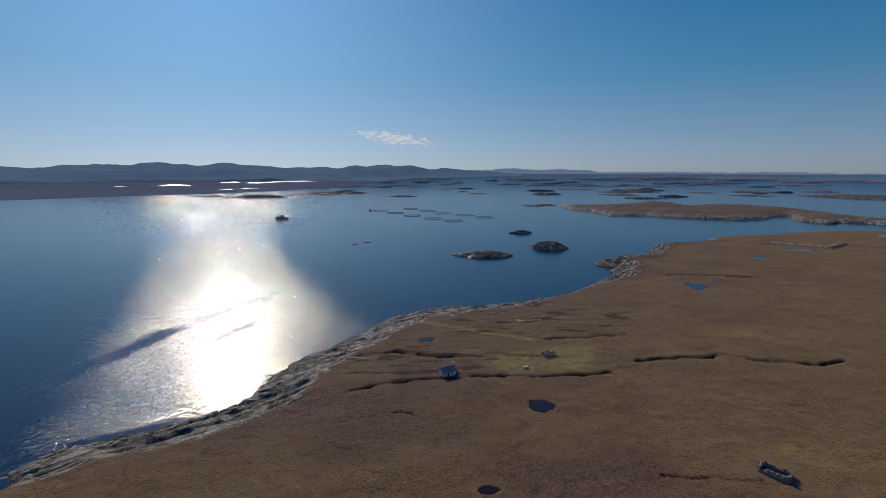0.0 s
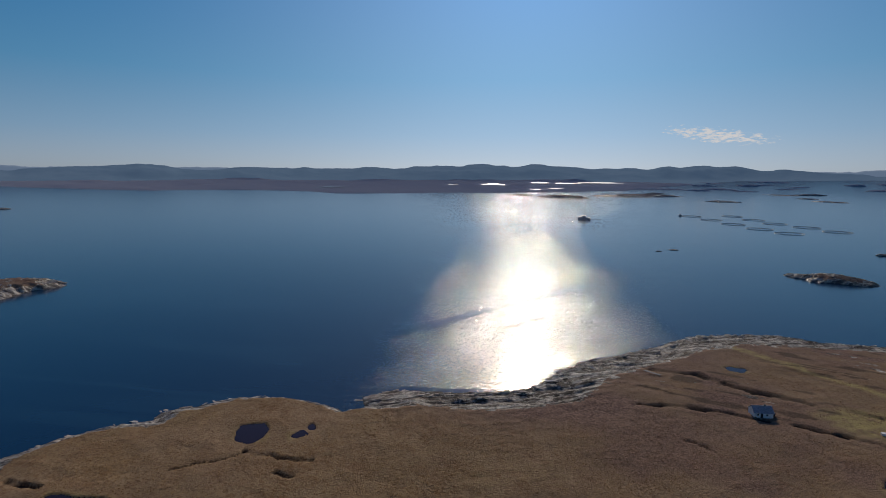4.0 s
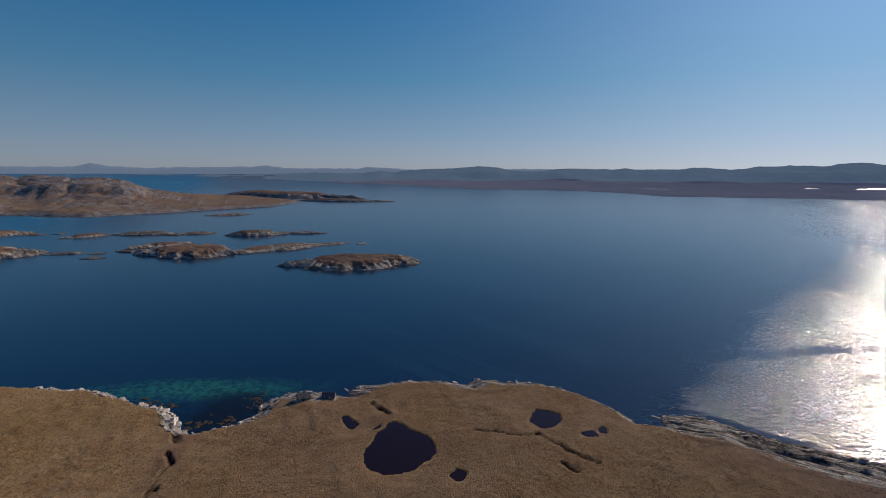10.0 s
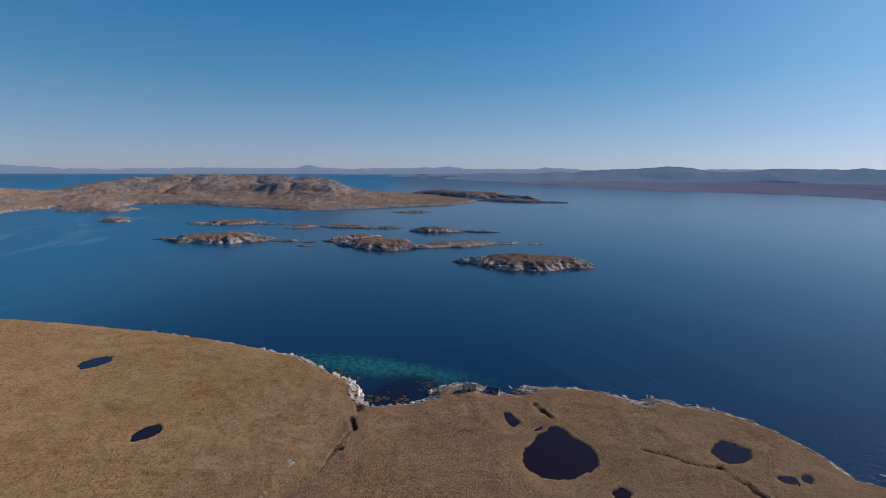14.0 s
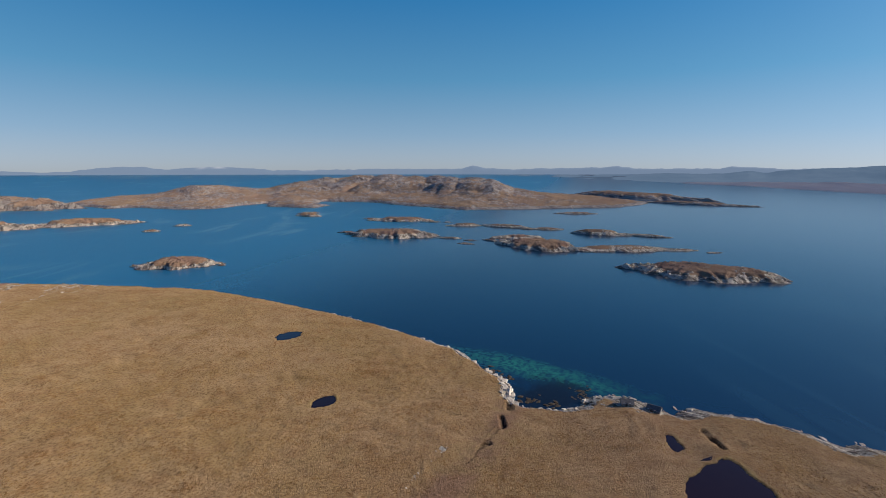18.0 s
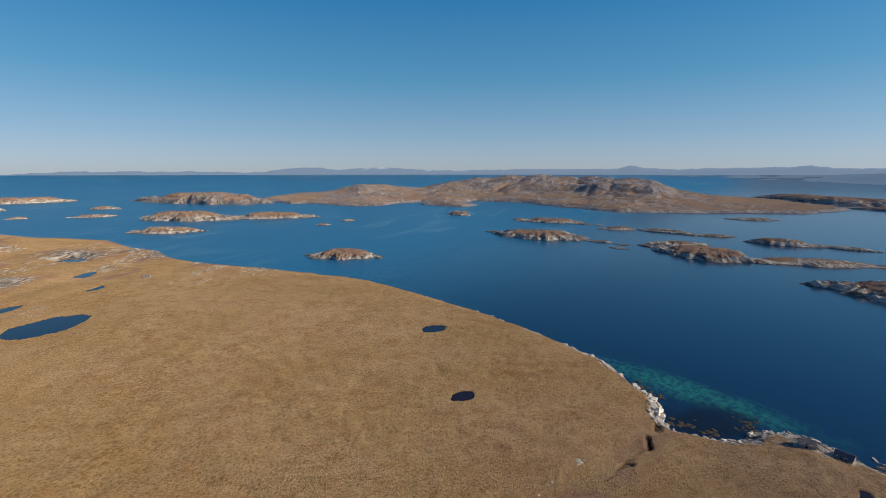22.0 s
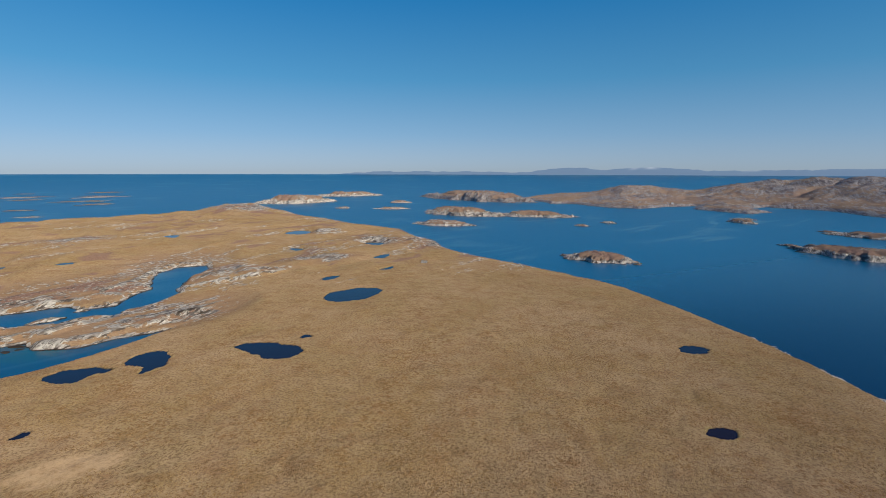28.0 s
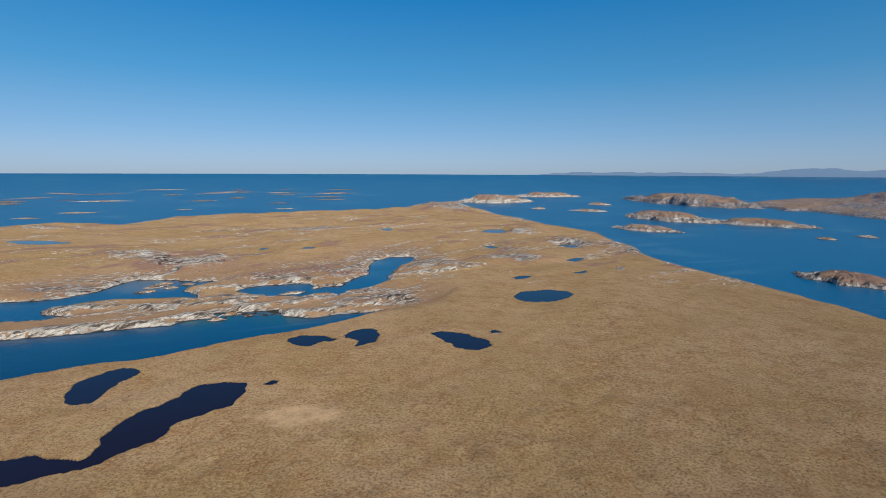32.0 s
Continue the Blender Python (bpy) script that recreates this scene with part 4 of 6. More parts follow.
    for pts, wide, deep in DITCHES:
        p = np.array(pts)
        near = (x > p[:, 0].min() - 8) & (x < p[:, 0].max() + 8) & (y > p[:, 1].min() - 8) & (y < p[:, 1].max() + 8)
        if near.any():
            k = step(wide * 1.75, wide * 0.9, line_dist(wx[near], wy[near], pts) + 0.5 * np.abs(fbm(x[near], y[near], 6, 2, 57))) * (0.35 + 0.65 * step(-0.25, 0.1, fbm(x[near], y[near], 9, 3, 58)))
            h[near] -= 1.3 * deep * k
            peat[near] = np.maximum(peat[near], k)
    lush = 0.9 * step(4, -6, -inside_dist(wx, wy, [(30, 228), (72, 229), (88, 268), (60, 266), (29, 252), (18, 240)])) if (np.abs(y - 248) < 60).any() else 0 * h
    lush = np.maximum(lush, 0.7 * np.exp(-(((x - 190) / 35) ** 2 + ((y - 285) / 14) ** 2)) * (0.6 + 0.5 * fbm(x, y, 12, 3, 63)))
    lush = np.maximum(lush, 0.95 * step(4.0, 1.2, line_dist(wx, wy, TRACK)))
    lush = np.maximum(lush, 0.25 * step(14, 4, line_dist(x, y, [(-211, -31), (-178, -33), (-140, -39)])) * step(0.0, 0.5, fbm(x, y, 12, 3, 65)))
    lush = np.maximum(lush, 0.85 * np.exp(-(((x - 122) / 26) ** 2 + ((y - 156) / 11) ** 2)) * (0.6 + 0.6 * fbm(x, y, 8, 3, 67)))
    peat = np.maximum(peat, 0.6 * step(0.1, 0.4, rough) * step(0.28, 0.42, fbm(x / 3.5 + y / 9, y, 5, 3, 106)))
    # pale rim painted round each pool for the sunlit edge of its bank
    lush = np.maximum(lush, 0.4 * sunlit_rim * step(-0.3, 0.3, fbm(x, y, 7, 2, 69)))
    east = step(430, 480, y) * step(740, 690, y) * step(46, 22, d) * (x > 90)
    h = h + east * step(1, 8, d) * 1.8 * ridged(su / 1.6, sw, 15, 3, 76)
    # heather, laid thicker northward to also paint in the darkness of backlit grass
    heather = 0.4 * slabs + 0.6 * slabs * step(24, 6, d) * step(-0.35, 0.15, fbm(x / 3 + y / 6, y, 9, 3, 78)) + 0.45 * np.clip(rough, 0, 1) * step(-0.2, 0.3, fbm(x / 3, y, 6, 3, 75)) + (0.36 + 0.45 * step(0.0, 0.45, fbm(x, y, 48, 4, 71))) * step(30, 170, y + 0.5 * x) + 0.42 * reefs + 0.40 * inner + 0.28 * crag + 0.40 * crag * step(-0.1, 0.3, fbm(x, y, 14, 3, 54)) + 0.55 * step(9, 2, line_dist(wx, wy, [(-211, -30), (-200, -34), (-178, -33), (-160, -36), (-140, -39), (-118, -45)])) + 0.36 * np.exp(-(((x + 160) / 110) ** 2 + ((y - 40) / 120) ** 2)) * (0.8 + 0.5 * fbm(x, y, 30, 3, 72)) + 0.7 * east + step(-425, -520, y) * (0.85 * step(0.33, 0.45, fbm(su / 2.4, sw, 22, 4, 73)) + 0.45 * step(-0.35, -0.75, knolls))
    return d, h, rock, peat, lush, heather


def build_ground():
    r = np.exp(np.arange(math.log(58), math.log(1640), 0.0058))
    a = np.radians(np.concatenate([np.arange(-46, 226, 0.22), np.arange(226, 314, 1.5)]))
    rr, aa = np.meshgrid(r, a, indexing="ij")
    x, y = -rr * np.sin(aa), rr * np.cos(aa)
    d, h, rock, peat, lush, heather = ground_at(x, y)
    # where the turf is worn down to pale litter
    bare = step(0.35, 0.6, np.exp(-(((x - 47) / 17) ** 2 + ((y + 189) / 8) ** 2)) + 0.45 * fbm(x / 2, y, 6, 4, 61))
    ob = grid_mesh("ground", x, y, h, h > -2.2, MOOR, (("rock", rock), ("peat", peat), ("lush", lush), ("heather", heather), ("bare", bare)), wrap=True)
    return tagged(ob, "tawny moor grass and peat with pale rock along the shore", "moorland", kind="structure")


GROUND = build_ground()


def build_nadir():
    r, a = np.linspace(0.01, 59, 24), np.radians(np.arange(0, 360, 3.0))
    rr, aa = np.meshgrid(r, a, indexing="ij")
    x, y = -rr * np.sin(aa), rr * np.cos(aa)
    d, h, rock, peat, lush, heather = ground_at(x, y)
    ob = grid_mesh("moor_patch", x, y, h, h > -5, MOOR, (("rock", rock), ("peat", peat), ("lush", lush), ("heather", heather)), wrap=True)
    return tagged(ob, "tawny moor grass below the flight", "moorland", kind="structure")


build_nadir()


def build_pool(name, ring, c, level):
    """A flat sheet of dark water, a little wider than the hollow that holds it."""
    bm = bmesh.new()
    rim = []
    n = len(ring)
    after = np.roll(ring, -1, 0)
    turn = np.sign(np.sum(ring[:, 0] * after[:, 1] - after[:, 0] * ring[:, 1]))
    for k in range(n):
        way = ring[(k + 1) % n] - ring[k - 1]
        out = turn * np.array([way[1], -way[0]]) / max(np.hypot(*way), 0.01)
        rim.append(bm.verts.new((*(ring[k] + out * 2.2 - c), 0)))
    sheet = bm.faces.new(rim)
    bmesh.ops.triangulate(bm, faces=[sheet], ngon_method="EAR_CLIP")
    bmesh.ops.recalc_face_normals(bm, faces=bm.faces)
    if bm.faces[0].normal.z < 0:
        bmesh.ops.reverse_faces(bm, faces=bm.faces)
    me = bpy.data.meshes.new("peat_pool")
    bm.to_mesh(me)
    bm.free()
    me.materials.append(POOL)
    ob = new("peat_pool", me)
    ob.location = (*c, level)
    size = np.ptp(ring, 0).max()
    look_of = "large dark peat tarn with a ragged edge" if size > 30 else "dark peat pool sunk in moor grass" if size > 9 else "small black peat pool in moor grass"
    return tagged(ob, look_of, "pool", "peat pools on the moor")


for name, ring, c, level, reach in LEVELS:
    build_pool(name, ring, c, level)


# ---- islands and skerries ----
def islet(x, y, length, width, turn, height, seed, label, turf=0.5, detail=1.0, material=None):
    """A low rocky island: a ragged outline, crags near the water, heather or turf on its back."""
    n, m = int(90 * detail), int(16 * detail)
    rho, th = np.meshgrid(np.linspace(0.02, 1.22, m), np.linspace(0, 2 * math.pi, n, endpoint=False), indexing="ij")
    cx, cy = np.cos(th), np.sin(th)
    rim = 1 + 0.30 * fbm(cx * 1.6 + seed * 3.1, cy * 1.6, 1.0, 4, seed) + 0.19 * fbm(cx * 6 + seed, cy * 6, 1.0, 3, seed + 5)
    # the ends run out in low reefs
    lx, ly = rho * rim * cx * length / 2, rho * rim * cy * width / 2 * (1 - 0.35 * np.abs(cx) ** 3)
    a = radians(turn)
    gx, gy = x + lx * math.cos(a) - ly * math.sin(a), y + lx * math.sin(a) + ly * math.cos(a)
    base = sea_level(np.hypot(gx, gy))
    size = max(length / 9, 5)
    u = np.abs(lx / length * 2 - 0.2 * math.sin(seed))
    # a flat-topped back with a short bank, a rock apron below it, and low reefs at both ends
    ragged = rho + 0.06 * fbm(gx, gy, size * 0.8, 3, seed + 7) + 0.48 * step(0.45, 0.95, u)
    bank = step(1.0, 0.38, ragged) if y > -400 else step(1.0, 0.40, ragged)
    apron = step(1.0, 0.86, rho)
    h = (0.70 if y > -250 else 0.86) * height * (0.15 * apron + (0.62 * bank + 0.21 * np.clip(1 - rho**2, 0, 1)) * (0.92 + 0.30 * fbm(gx, gy, size * 2.4, 3, seed + 1)))
    crag = ridged(gx * 0.8 + gy * 0.5, (gy * 0.8 - gx * 0.5) * 2.2, size * 0.9, 4, seed + 2)
    bare = np.clip(step(0.55, 0.75, ragged) + (1 - turf), 0, 1)
    h = h + height * (0.17 * crag + 0.16 * ridged(gx, gy, size * 0.32, 3, seed + 6) + 0.12 * ridged(gx, gy, size * 0.13, 2, seed + 9)) * apron * (0.25 + 0.75 * bare)
    h = np.where(rho > 1, -0.4 - 6 * (rho - 1), np.maximum(h, -0.3))
    north = gy.mean() > -400
    lip = 0.60 + 0.16 * turf if north else 0.74 + 0.08 * turf
    rock = step(lip, lip + 0.16, ragged) * (0.60 if north else 0.72) + (1 - turf) * 0.6 * step(-0.2, 0.4, fbm(gx, gy, size * 1.1, 4, seed + 3)) + 0.21 + 0.22 * fbm(gx, gy, size * 0.5, 3, seed + 8)
    heather = (0.62 + 0.38 * step(-0.3, 0.3, fbm(gx, gy, size * 1.5, 3, seed + 4))) if north else 0.60 + 0.35 * step(-0.1, 0.5, fbm(gx, gy, size * 1.5, 3, seed + 4))
    heather = heather * (1 - 0.85 * step(0.44, 0.58, rock))
    rock, heather = np.minimum(rock, 0.80), heather * (0.45 if material in (MOOR_FAR, MOOR_HAZY, MOOR_BIG) else 1.0) + 0 * h
    ob = grid_mesh("islet", gx, gy, base + h, np.ones(h.shape, bool), material or MOOR_ISLE,
                   (("rock", np.clip(rock, 0, 0.80)), ("peat", 0 * h), ("lush", 0 * h), ("heather", heather)), wrap=True)
    return tagged(ob, label, "island", "rocky islets in the sea")


BARE, TURFY = "bare pale rock skerry awash in the sea", "rocky islet with a brown heather back"
islet(-562, 101, 172, 84, 82, 11.5, 1, "rocky islet with two brown heather humps and pale crags", 0.75, 2.4)
islet(-708, -86, 128, 84, 65, 12.0, 2, "islet with a smooth brown turf back and pale shore", 0.95, 2.2)
islet(-706, 24, 145, 50, 108, 5.6, 3, "long low reef of pale ribbed rock", 0.2, 1.8)
islet(-789, -130, 89, 36, 113, 5.0, 4, BARE, 0.1, 1.2)
islet(-756, -326, 162, 90, 96, 11.7, 5, "low islet with tan turf and pale rock ends", 0.7, 2.2)
islet(-1033, -667, 69, 34, 86, 7, 6, BARE, 0.2)
islet(-997, -414, 131, 60, 104, 8.6, 7, TURFY, 0.4, 1.3)
islet(-934, -255, 68, 24, 110, 5, 8, BARE, 0.1)
islet(-942, -173, 97, 28, 86, 5.4, 9, BARE, 0.1, 1.2)
islet(-923, -91, 62, 24, 95, 3.7, 10, BARE, 0.1)
islet(-877, 0, 95, 40, 86, 9.0, 11, TURFY, 0.4, 1.3)
islet(-868, 77, 61, 20, 78, 4.0, 12, BARE, 0.0)
islet(-1294, -61, 102, 40, 97, 5.2, 13, BARE, 0.2)
islet(-699, -188, 27, 12, 86, 1.6, 14, BARE, 0.0)
islet(-433, -455, 81, 56, 121, 9.6, 15, "small humped islet with dark heather and a pale rim", 0.8, 2.0)
islet(-675, -761, 32, 18, 116, 3.5, 16, BARE, 0.1)
islet(-766, -780, 33, 16, 136, 3.6, 17, BARE, 0.1)
islet(-590, -1105, 216, 110, 122, 20, 18, "island of pale rock with thin brown turf", 0.55, 1.8)
islet(-723, -983, 186, 80, 136, 13, 19, "low island of pale rock and tan turf", 0.6, 1.8)
islet(-437, -905, 122, 70, 128, 9, 20, "low pale island with tan turf", 0.5, 1.6)
islet(-961, -1698, 560, 230, 101, 34, 21, "hilly rocky island with brown hollows", 0.45, 1.8, MOOR_BIG)
islet(-1100, -710, 55, 26, 116, 4, 22, BARE, 0.1)
islet(-2234, 127, 640, 240, 42, 28, 23, "long brown low island with rocky points", 0.8, 1.8, MOOR_BIG)
islet(-1789, 287, 330, 80, 62, 11, 24, "low dark reef with brown turf", 0.5, 1.2, MOOR_BIG)
islet(-295, -1749, 250, 120, 6, 28, 25, "rocky island with tan turf off the headland", 0.55, 1.6)
islet(-577, -2150, 270, 110, 179, 22, 26, "rocky outer island with thin turf", 0.5, 1.2)
islet(-367, -1425, 41, 20, 156, 5, 27, BARE, 0.0)
islet(-492, -1345, 91, 40, 156, 6.0, 28, BARE, 0.2)
islet(-616, -1607, 74, 34, 156, 8.5, 29, BARE, 0.2)
islet(363, -1430, 60, 14, 0, 2.1, 30, BARE, 0.0)
islet(255, -1349, 105, 19, 12, 2.0, 31, BARE, 0.0)
islet(832, -1288, 99, 19, 10, 2.5, 32, BARE, 0.0)
islet(847, -1138, 57, 13, 13, 2.4, 33, BARE, 0.0)
islet(621, -1389, 49, 12, 0, 2.2, 34, BARE, 0.0)
islet(1360, -2814, 229, 38, 25, 4.2, 35, BARE, 0.3, 1, MOOR_FAR)
islet(912, -2427, 315, 50, 60, 6.3, 36, TURFY, 0.4, 1, MOOR_FAR)
islet(656, -2460, 160, 33, 3, 3.8, 37, BARE, 0.2, 1, MOOR_FAR)
islet(369, -2412, 201, 38, 30, 5.0, 38, BARE, 0.2, 1, MOOR_FAR)
islet(1569, -2333, 297, 50, 148, 4.2, 39, BARE, 0.2, 1, MOOR_FAR)
islet(1060, -1768, 195, 33, 20, 3.4, 40, BARE, 0.1)
islet(1429, -1940, 155, 33, 60, 3.8, 41, BARE, 0.2, 1, MOOR_FAR)
islet(52, 618, 72, 42, 176, 6.5, 42, "low dark islet with pale ribs", 0.2, 2.0)
islet(149, 679, 58, 42, 5, 10, 43, "steep little islet of bare grey rock", 0.1, 2.0)
islet(135, 847, 36, 22, 0, 6, 44, BARE, 0.1, 1.3)
islet(117, 845, 9, 6, 0, 3, 45, BARE, 0.0, 0.6)
islet(276, 1534, 78, 26, 161, 4.4, 49, BARE, 0.2)
islet(1725, 2061, 330, 90, 132, 12, 50, TURFY, 0.6, 1, MOOR_FAR)
islet(-531, 2358, 389, 120, 27, 13, 51, "low dark far island", 0.7, 1, MOOR_FAR)
islet(-761, 2025, 219, 80, 0, 14, 52, "low dark far island", 0.7, 1, MOOR_FAR)
islet(-982, 2095, 108, 40, 25, 6, 53, BARE, 0.4, 1, MOOR_FAR)
islet(-171, 2112, 108, 40, 0, 6, 54, BARE, 0.4, 1, MOOR_FAR)
islet(-128, 714, 9, 5, 10, 1.0, 55, BARE, 0.0, 0.6)
islet(-113, 738, 15, 6, 20, 1.2, 56, BARE, 0.0, 0.6)

# broken reefs that run out from the ends of the nearer islets
for k, (x, y, length, turn) in enumerate(((-741, -158, 40, 60), (-680, -24, 44, 70), (-748, -228, 46, 96), (-765, -420, 40, 100), (-452, -420, 20, 120),
                                          (-412, -492, 18, 120), (-724, 104, 50, 100), (-690, -52, 34, 108), (-880, 62, 40, 90), (-985, -340, 44, 100), (-1010, -492, 40, 100), (-915, -128, 36, 92))):
    islet(x, y, length, length * 0.3, turn, 2.6, 400 + k, "low broken reef off the end of an islet", 0.05, 0.8)
    islet(x + 0.3 * length * math.cos(3 * k), y + 0.8 * length * math.sin(radians(turn)), length * 0.45, length * 0.16, turn + 8, 1.6, 440 + k, "low broken reef off the end of an islet", 0.05, 0.6)

for k, (x, y, length, turn) in enumerate(((237, -437, 18, 25), (62, -514, 22, 12), (107, -427, 24, 18), (80, -420, 30, 8), (52, -433, 24, 20), (238, -457, 22, 30), (137, -363, 14, 10),
                                          (123, -359, 8, 20), (142, -349, 12, 15), (222, -452, 12, 24), (212, -466, 14, 20), (90, -447, 10, 10), (236, -470, 16, 16))):
    islet(x, y, length, length * 0.38, turn, 2.0, 200 + k, "low strip of pale bare rock in the channel", 0.12, 0.8, MOOR)


def scatter_islets(count, az0, az1, r0, r1, seed, low=1.0, material=None):
    """The low skerry field towards the horizon."""
    rng = random.Random(seed)
    for k in range(count):
        az, r = radians(rng.uniform(az0, az1)), r0 + (r1 - r0) * rng.random() ** 0.8
        length = rng.uniform(0.025, 0.085) * r
        islet(-r * math.sin(az), r * math.cos(az), length, length * rng.uniform(0.2, 0.4), math.degrees(az) + rng.uniform(-25, 25),
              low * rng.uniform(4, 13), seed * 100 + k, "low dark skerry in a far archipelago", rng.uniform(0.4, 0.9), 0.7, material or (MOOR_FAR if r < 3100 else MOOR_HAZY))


scatter_islets(66, -38, 13, 2250, 4500, 7)
for k, (az, r, length) in enumerate(((-19, 4350, 520), (-24, 4500, 700), (-31, 4450, 800), (-38, 4400, 760), (-43, 4300, 600), (-10, 4250, 380), (-28, 4050, 420))):
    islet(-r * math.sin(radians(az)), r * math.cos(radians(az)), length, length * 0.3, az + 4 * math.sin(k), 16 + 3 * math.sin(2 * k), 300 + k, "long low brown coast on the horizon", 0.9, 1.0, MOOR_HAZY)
scatter_islets(20, 186, 222, 1700, 3000, 8, 0.45, moor_material("southern skerries", 0.42, 0.62, (0.05, 0.085, 0.115)))


# ---- the long brown island to the east ----
EAST_ISLAND = [(348, 1522), (367, 1364), (394, 1253), (396, 1173), (469, 1188), (516, 1143), (586, 1102), (626, 1063), (712, 1101), (800, 1156), (763, 1050), (779, 993), (831, 1015),
               (862, 962), (1010, 900), (1000, 990), (938, 1087), (959, 1175), (969, 1278), (951, 1357), (913, 1471), (806, 1522), (713, 1472), (763, 1636), (734, 1767), (643, 1636), (557, 1550), (436, 1498)]


def build_east_island():
    x, y = np.meshgrid(np.arange(310, 1040, 3.2), np.arange(880, 1800, 5.5), indexing="ij")
    d = inside_dist(x + 26 * fbm(x, y, 60, 4, 111), y + 26 * fbm(x, y, 60, 4, 112), EAST_ISLAND)
    su, sw = x * 0.8 + y * 0.6, -x * 0.6 + y * 0.8
    ribs = ridged(su / 3, sw, 26, 4, 113)
    h = 3.4 * step(0, 12, d) + 3.0 * step(8, 50, d) + step(25, 110, d) * (4.0 + 4.5 * fbm(x, y, 150, 3, 114)) + step(2, 20, d) * 2.6 * ribs
    h = np.where(d > 0, np.maximum(h, 0.3), np.maximum(0.3 * d, -3))
    rock = np.maximum(step(60, 12, d) * (0.62 + 0.35 * ribs), 0.32 + 0.24 * fbm(su / 2, sw, 30, 4, 115))
    heather = 0.66 + 0.3 * step(-0.1, 0.4, fbm(x, y, 60, 4, 116))
    ob = grid_mesh("brown_island", x, y, h, h > -2, MOOR_ISLE, (("rock", np.clip(rock, 0, 0.8)), ("peat", 0 * h), ("lush", 0 * h), ("heather", heather)))
    return tagged(ob, "long brown heather island with dark broken rock shores", "island")


build_east_island()
islet(781, 1945, 150, 46, 160, 8, 46, "low dark reef behind the brown island", 0.4, 1.2)
islet(1600, 1960, 420, 80, 110, 9, 47, "long low reef with brown turf", 0.5, 1.4, MOOR_FAR)
islet(320, 1560, 70, 22, 165, 4, 48, BARE, 0.2)


# ---- the large rocky island to the west ----
BIG_ISLAND = [(-1158, -1656), (-1088, -1454), (-1054, -1333), (-1117, -1331), (-1125, -1300), (-1126, -1205), (-1111, -1096), (-1162, -1053), (-1318, -1089), (-1407, -1066),
              (-1278, -941), (-1265, -802), (-1358, -813), (-1468, -930), (-1561, -944), (-1563, -795), (-1502, -664), (-1416, -570), (-1390, -471), (-1325, -367),
              (-1403, -221), (-1479, -98), (-1582, 60), (-1800, 150), (-2150, 20), (-2500, -300), (-2640, -800), (-2500, -1300), (-2100, -1750), (-1500, -1900)]


def cell_dist(x, y, size, seed):
    """Distance to the nearest of a loose set of points, in units of their spacing."""
    px, py = x / size, y / size
    i, j = np.floor(px), np.floor(py)
    best = np.full(np.shape(x), 9.0)
    for a in (-1, 0, 1):
        for b in (-1, 0, 1):
            qx, qy = i + a + 0.15 + 0.7 * hash2(i + a, j + b, seed), j + b + 0.15 + 0.7 * hash2(i + a, j + b, seed + 9)
            best = np.minimum(best, np.hypot(px - qx, py - qy))
    return best


def big_island_at(x, y):
    """Height of the rocky island, and its bare rock and heather."""
    az = np.degrees(np.arctan2(-x, y)) % 360
    d = inside_dist(x + 26 * fbm(x, y, 110, 5, 81), y + 26 * fbm(x, y, 110, 5, 82), BIG_ISLAND)
    crest = np.interp(az, [84, 87, 91, 93, 97, 99.6, 101, 102.5, 105, 109, 114, 117.5, 121, 124.4, 125.6, 126.7, 128, 130, 132, 134.3, 136.6, 138.5, 141, 145, 149],
                      [8, 12, 22, 34, 38, 46, 66, 80, 84, 86, 92, 88, 78, 66, 54, 42, 40, 50, 66, 66, 58, 46, 44, 34, 16])
    far = d + 50 * fbm(x, y, 200, 3, 83)
    rise = 0.07 * step(0, 40, d) + 0.13 * step(60, 200, far) + 0.50 * step(170, 380, far) + 0.30 * step(380, 560, far)
    # whalebacks of bare rock with gullies between them
    wx, wy = x + 45 * fbm(x, y, 160, 3, 85), y + 45 * fbm(x, y, 160, 3, 86)
    back = np.sqrt(np.clip(1 - (cell_dist(wx, wy * 1.35, 150, 87) / 0.78) ** 2, 0, 1))
    knob = np.sqrt(np.clip(1 - (cell_dist(wx, wy, 58, 88) / 0.80) ** 2, 0, 1))
    rocky = step(24, 62, crest)
    h = crest * rise * (0.80 + 0.08 * fbm(x, y, 260, 3, 84)) + step(15, 130, d) * (3 + 21 * rocky) * (back - 0.45) * (0.18 + 0.82 * rise) + step(8, 60, d) * (1.5 + 7.0 * rocky * (0.3 + 0.7 * rise)) * (knob - 0.35)
    h = h + step(5, 50, d) * 1.6 * ridged(x, y, 34, 4, 89) + step(0, 14, d) * (3.2 + 1.6 * ridged(x, y, 24, 3, 90))
    h = np.where(d > 0, np.maximum(h, 0.5) + 1.0, np.maximum(d * 0.3, -4))
    rock = np.maximum(step(34, 6, d), 0.25 + 0.30 * rocky * step(0.25, 0.75, back) * (0.3 + 0.7 * rise) + 0.24 * fbm(x, y, 70, 4, 105) + 0.10 * step(0.5, 0.8, knob))
    heather = 0.10 + 0.75 * step(0.30, 0.02, back) * rocky * (0.6 + 0.4 * fbm(x, y, 70, 3, 91)) + 0.35 * step(0.1, 0.5, fbm(x, y, 120, 4, 92))
    return h, np.clip(rock, 0, 0.82), np.clip(heather, 0, 0.9)


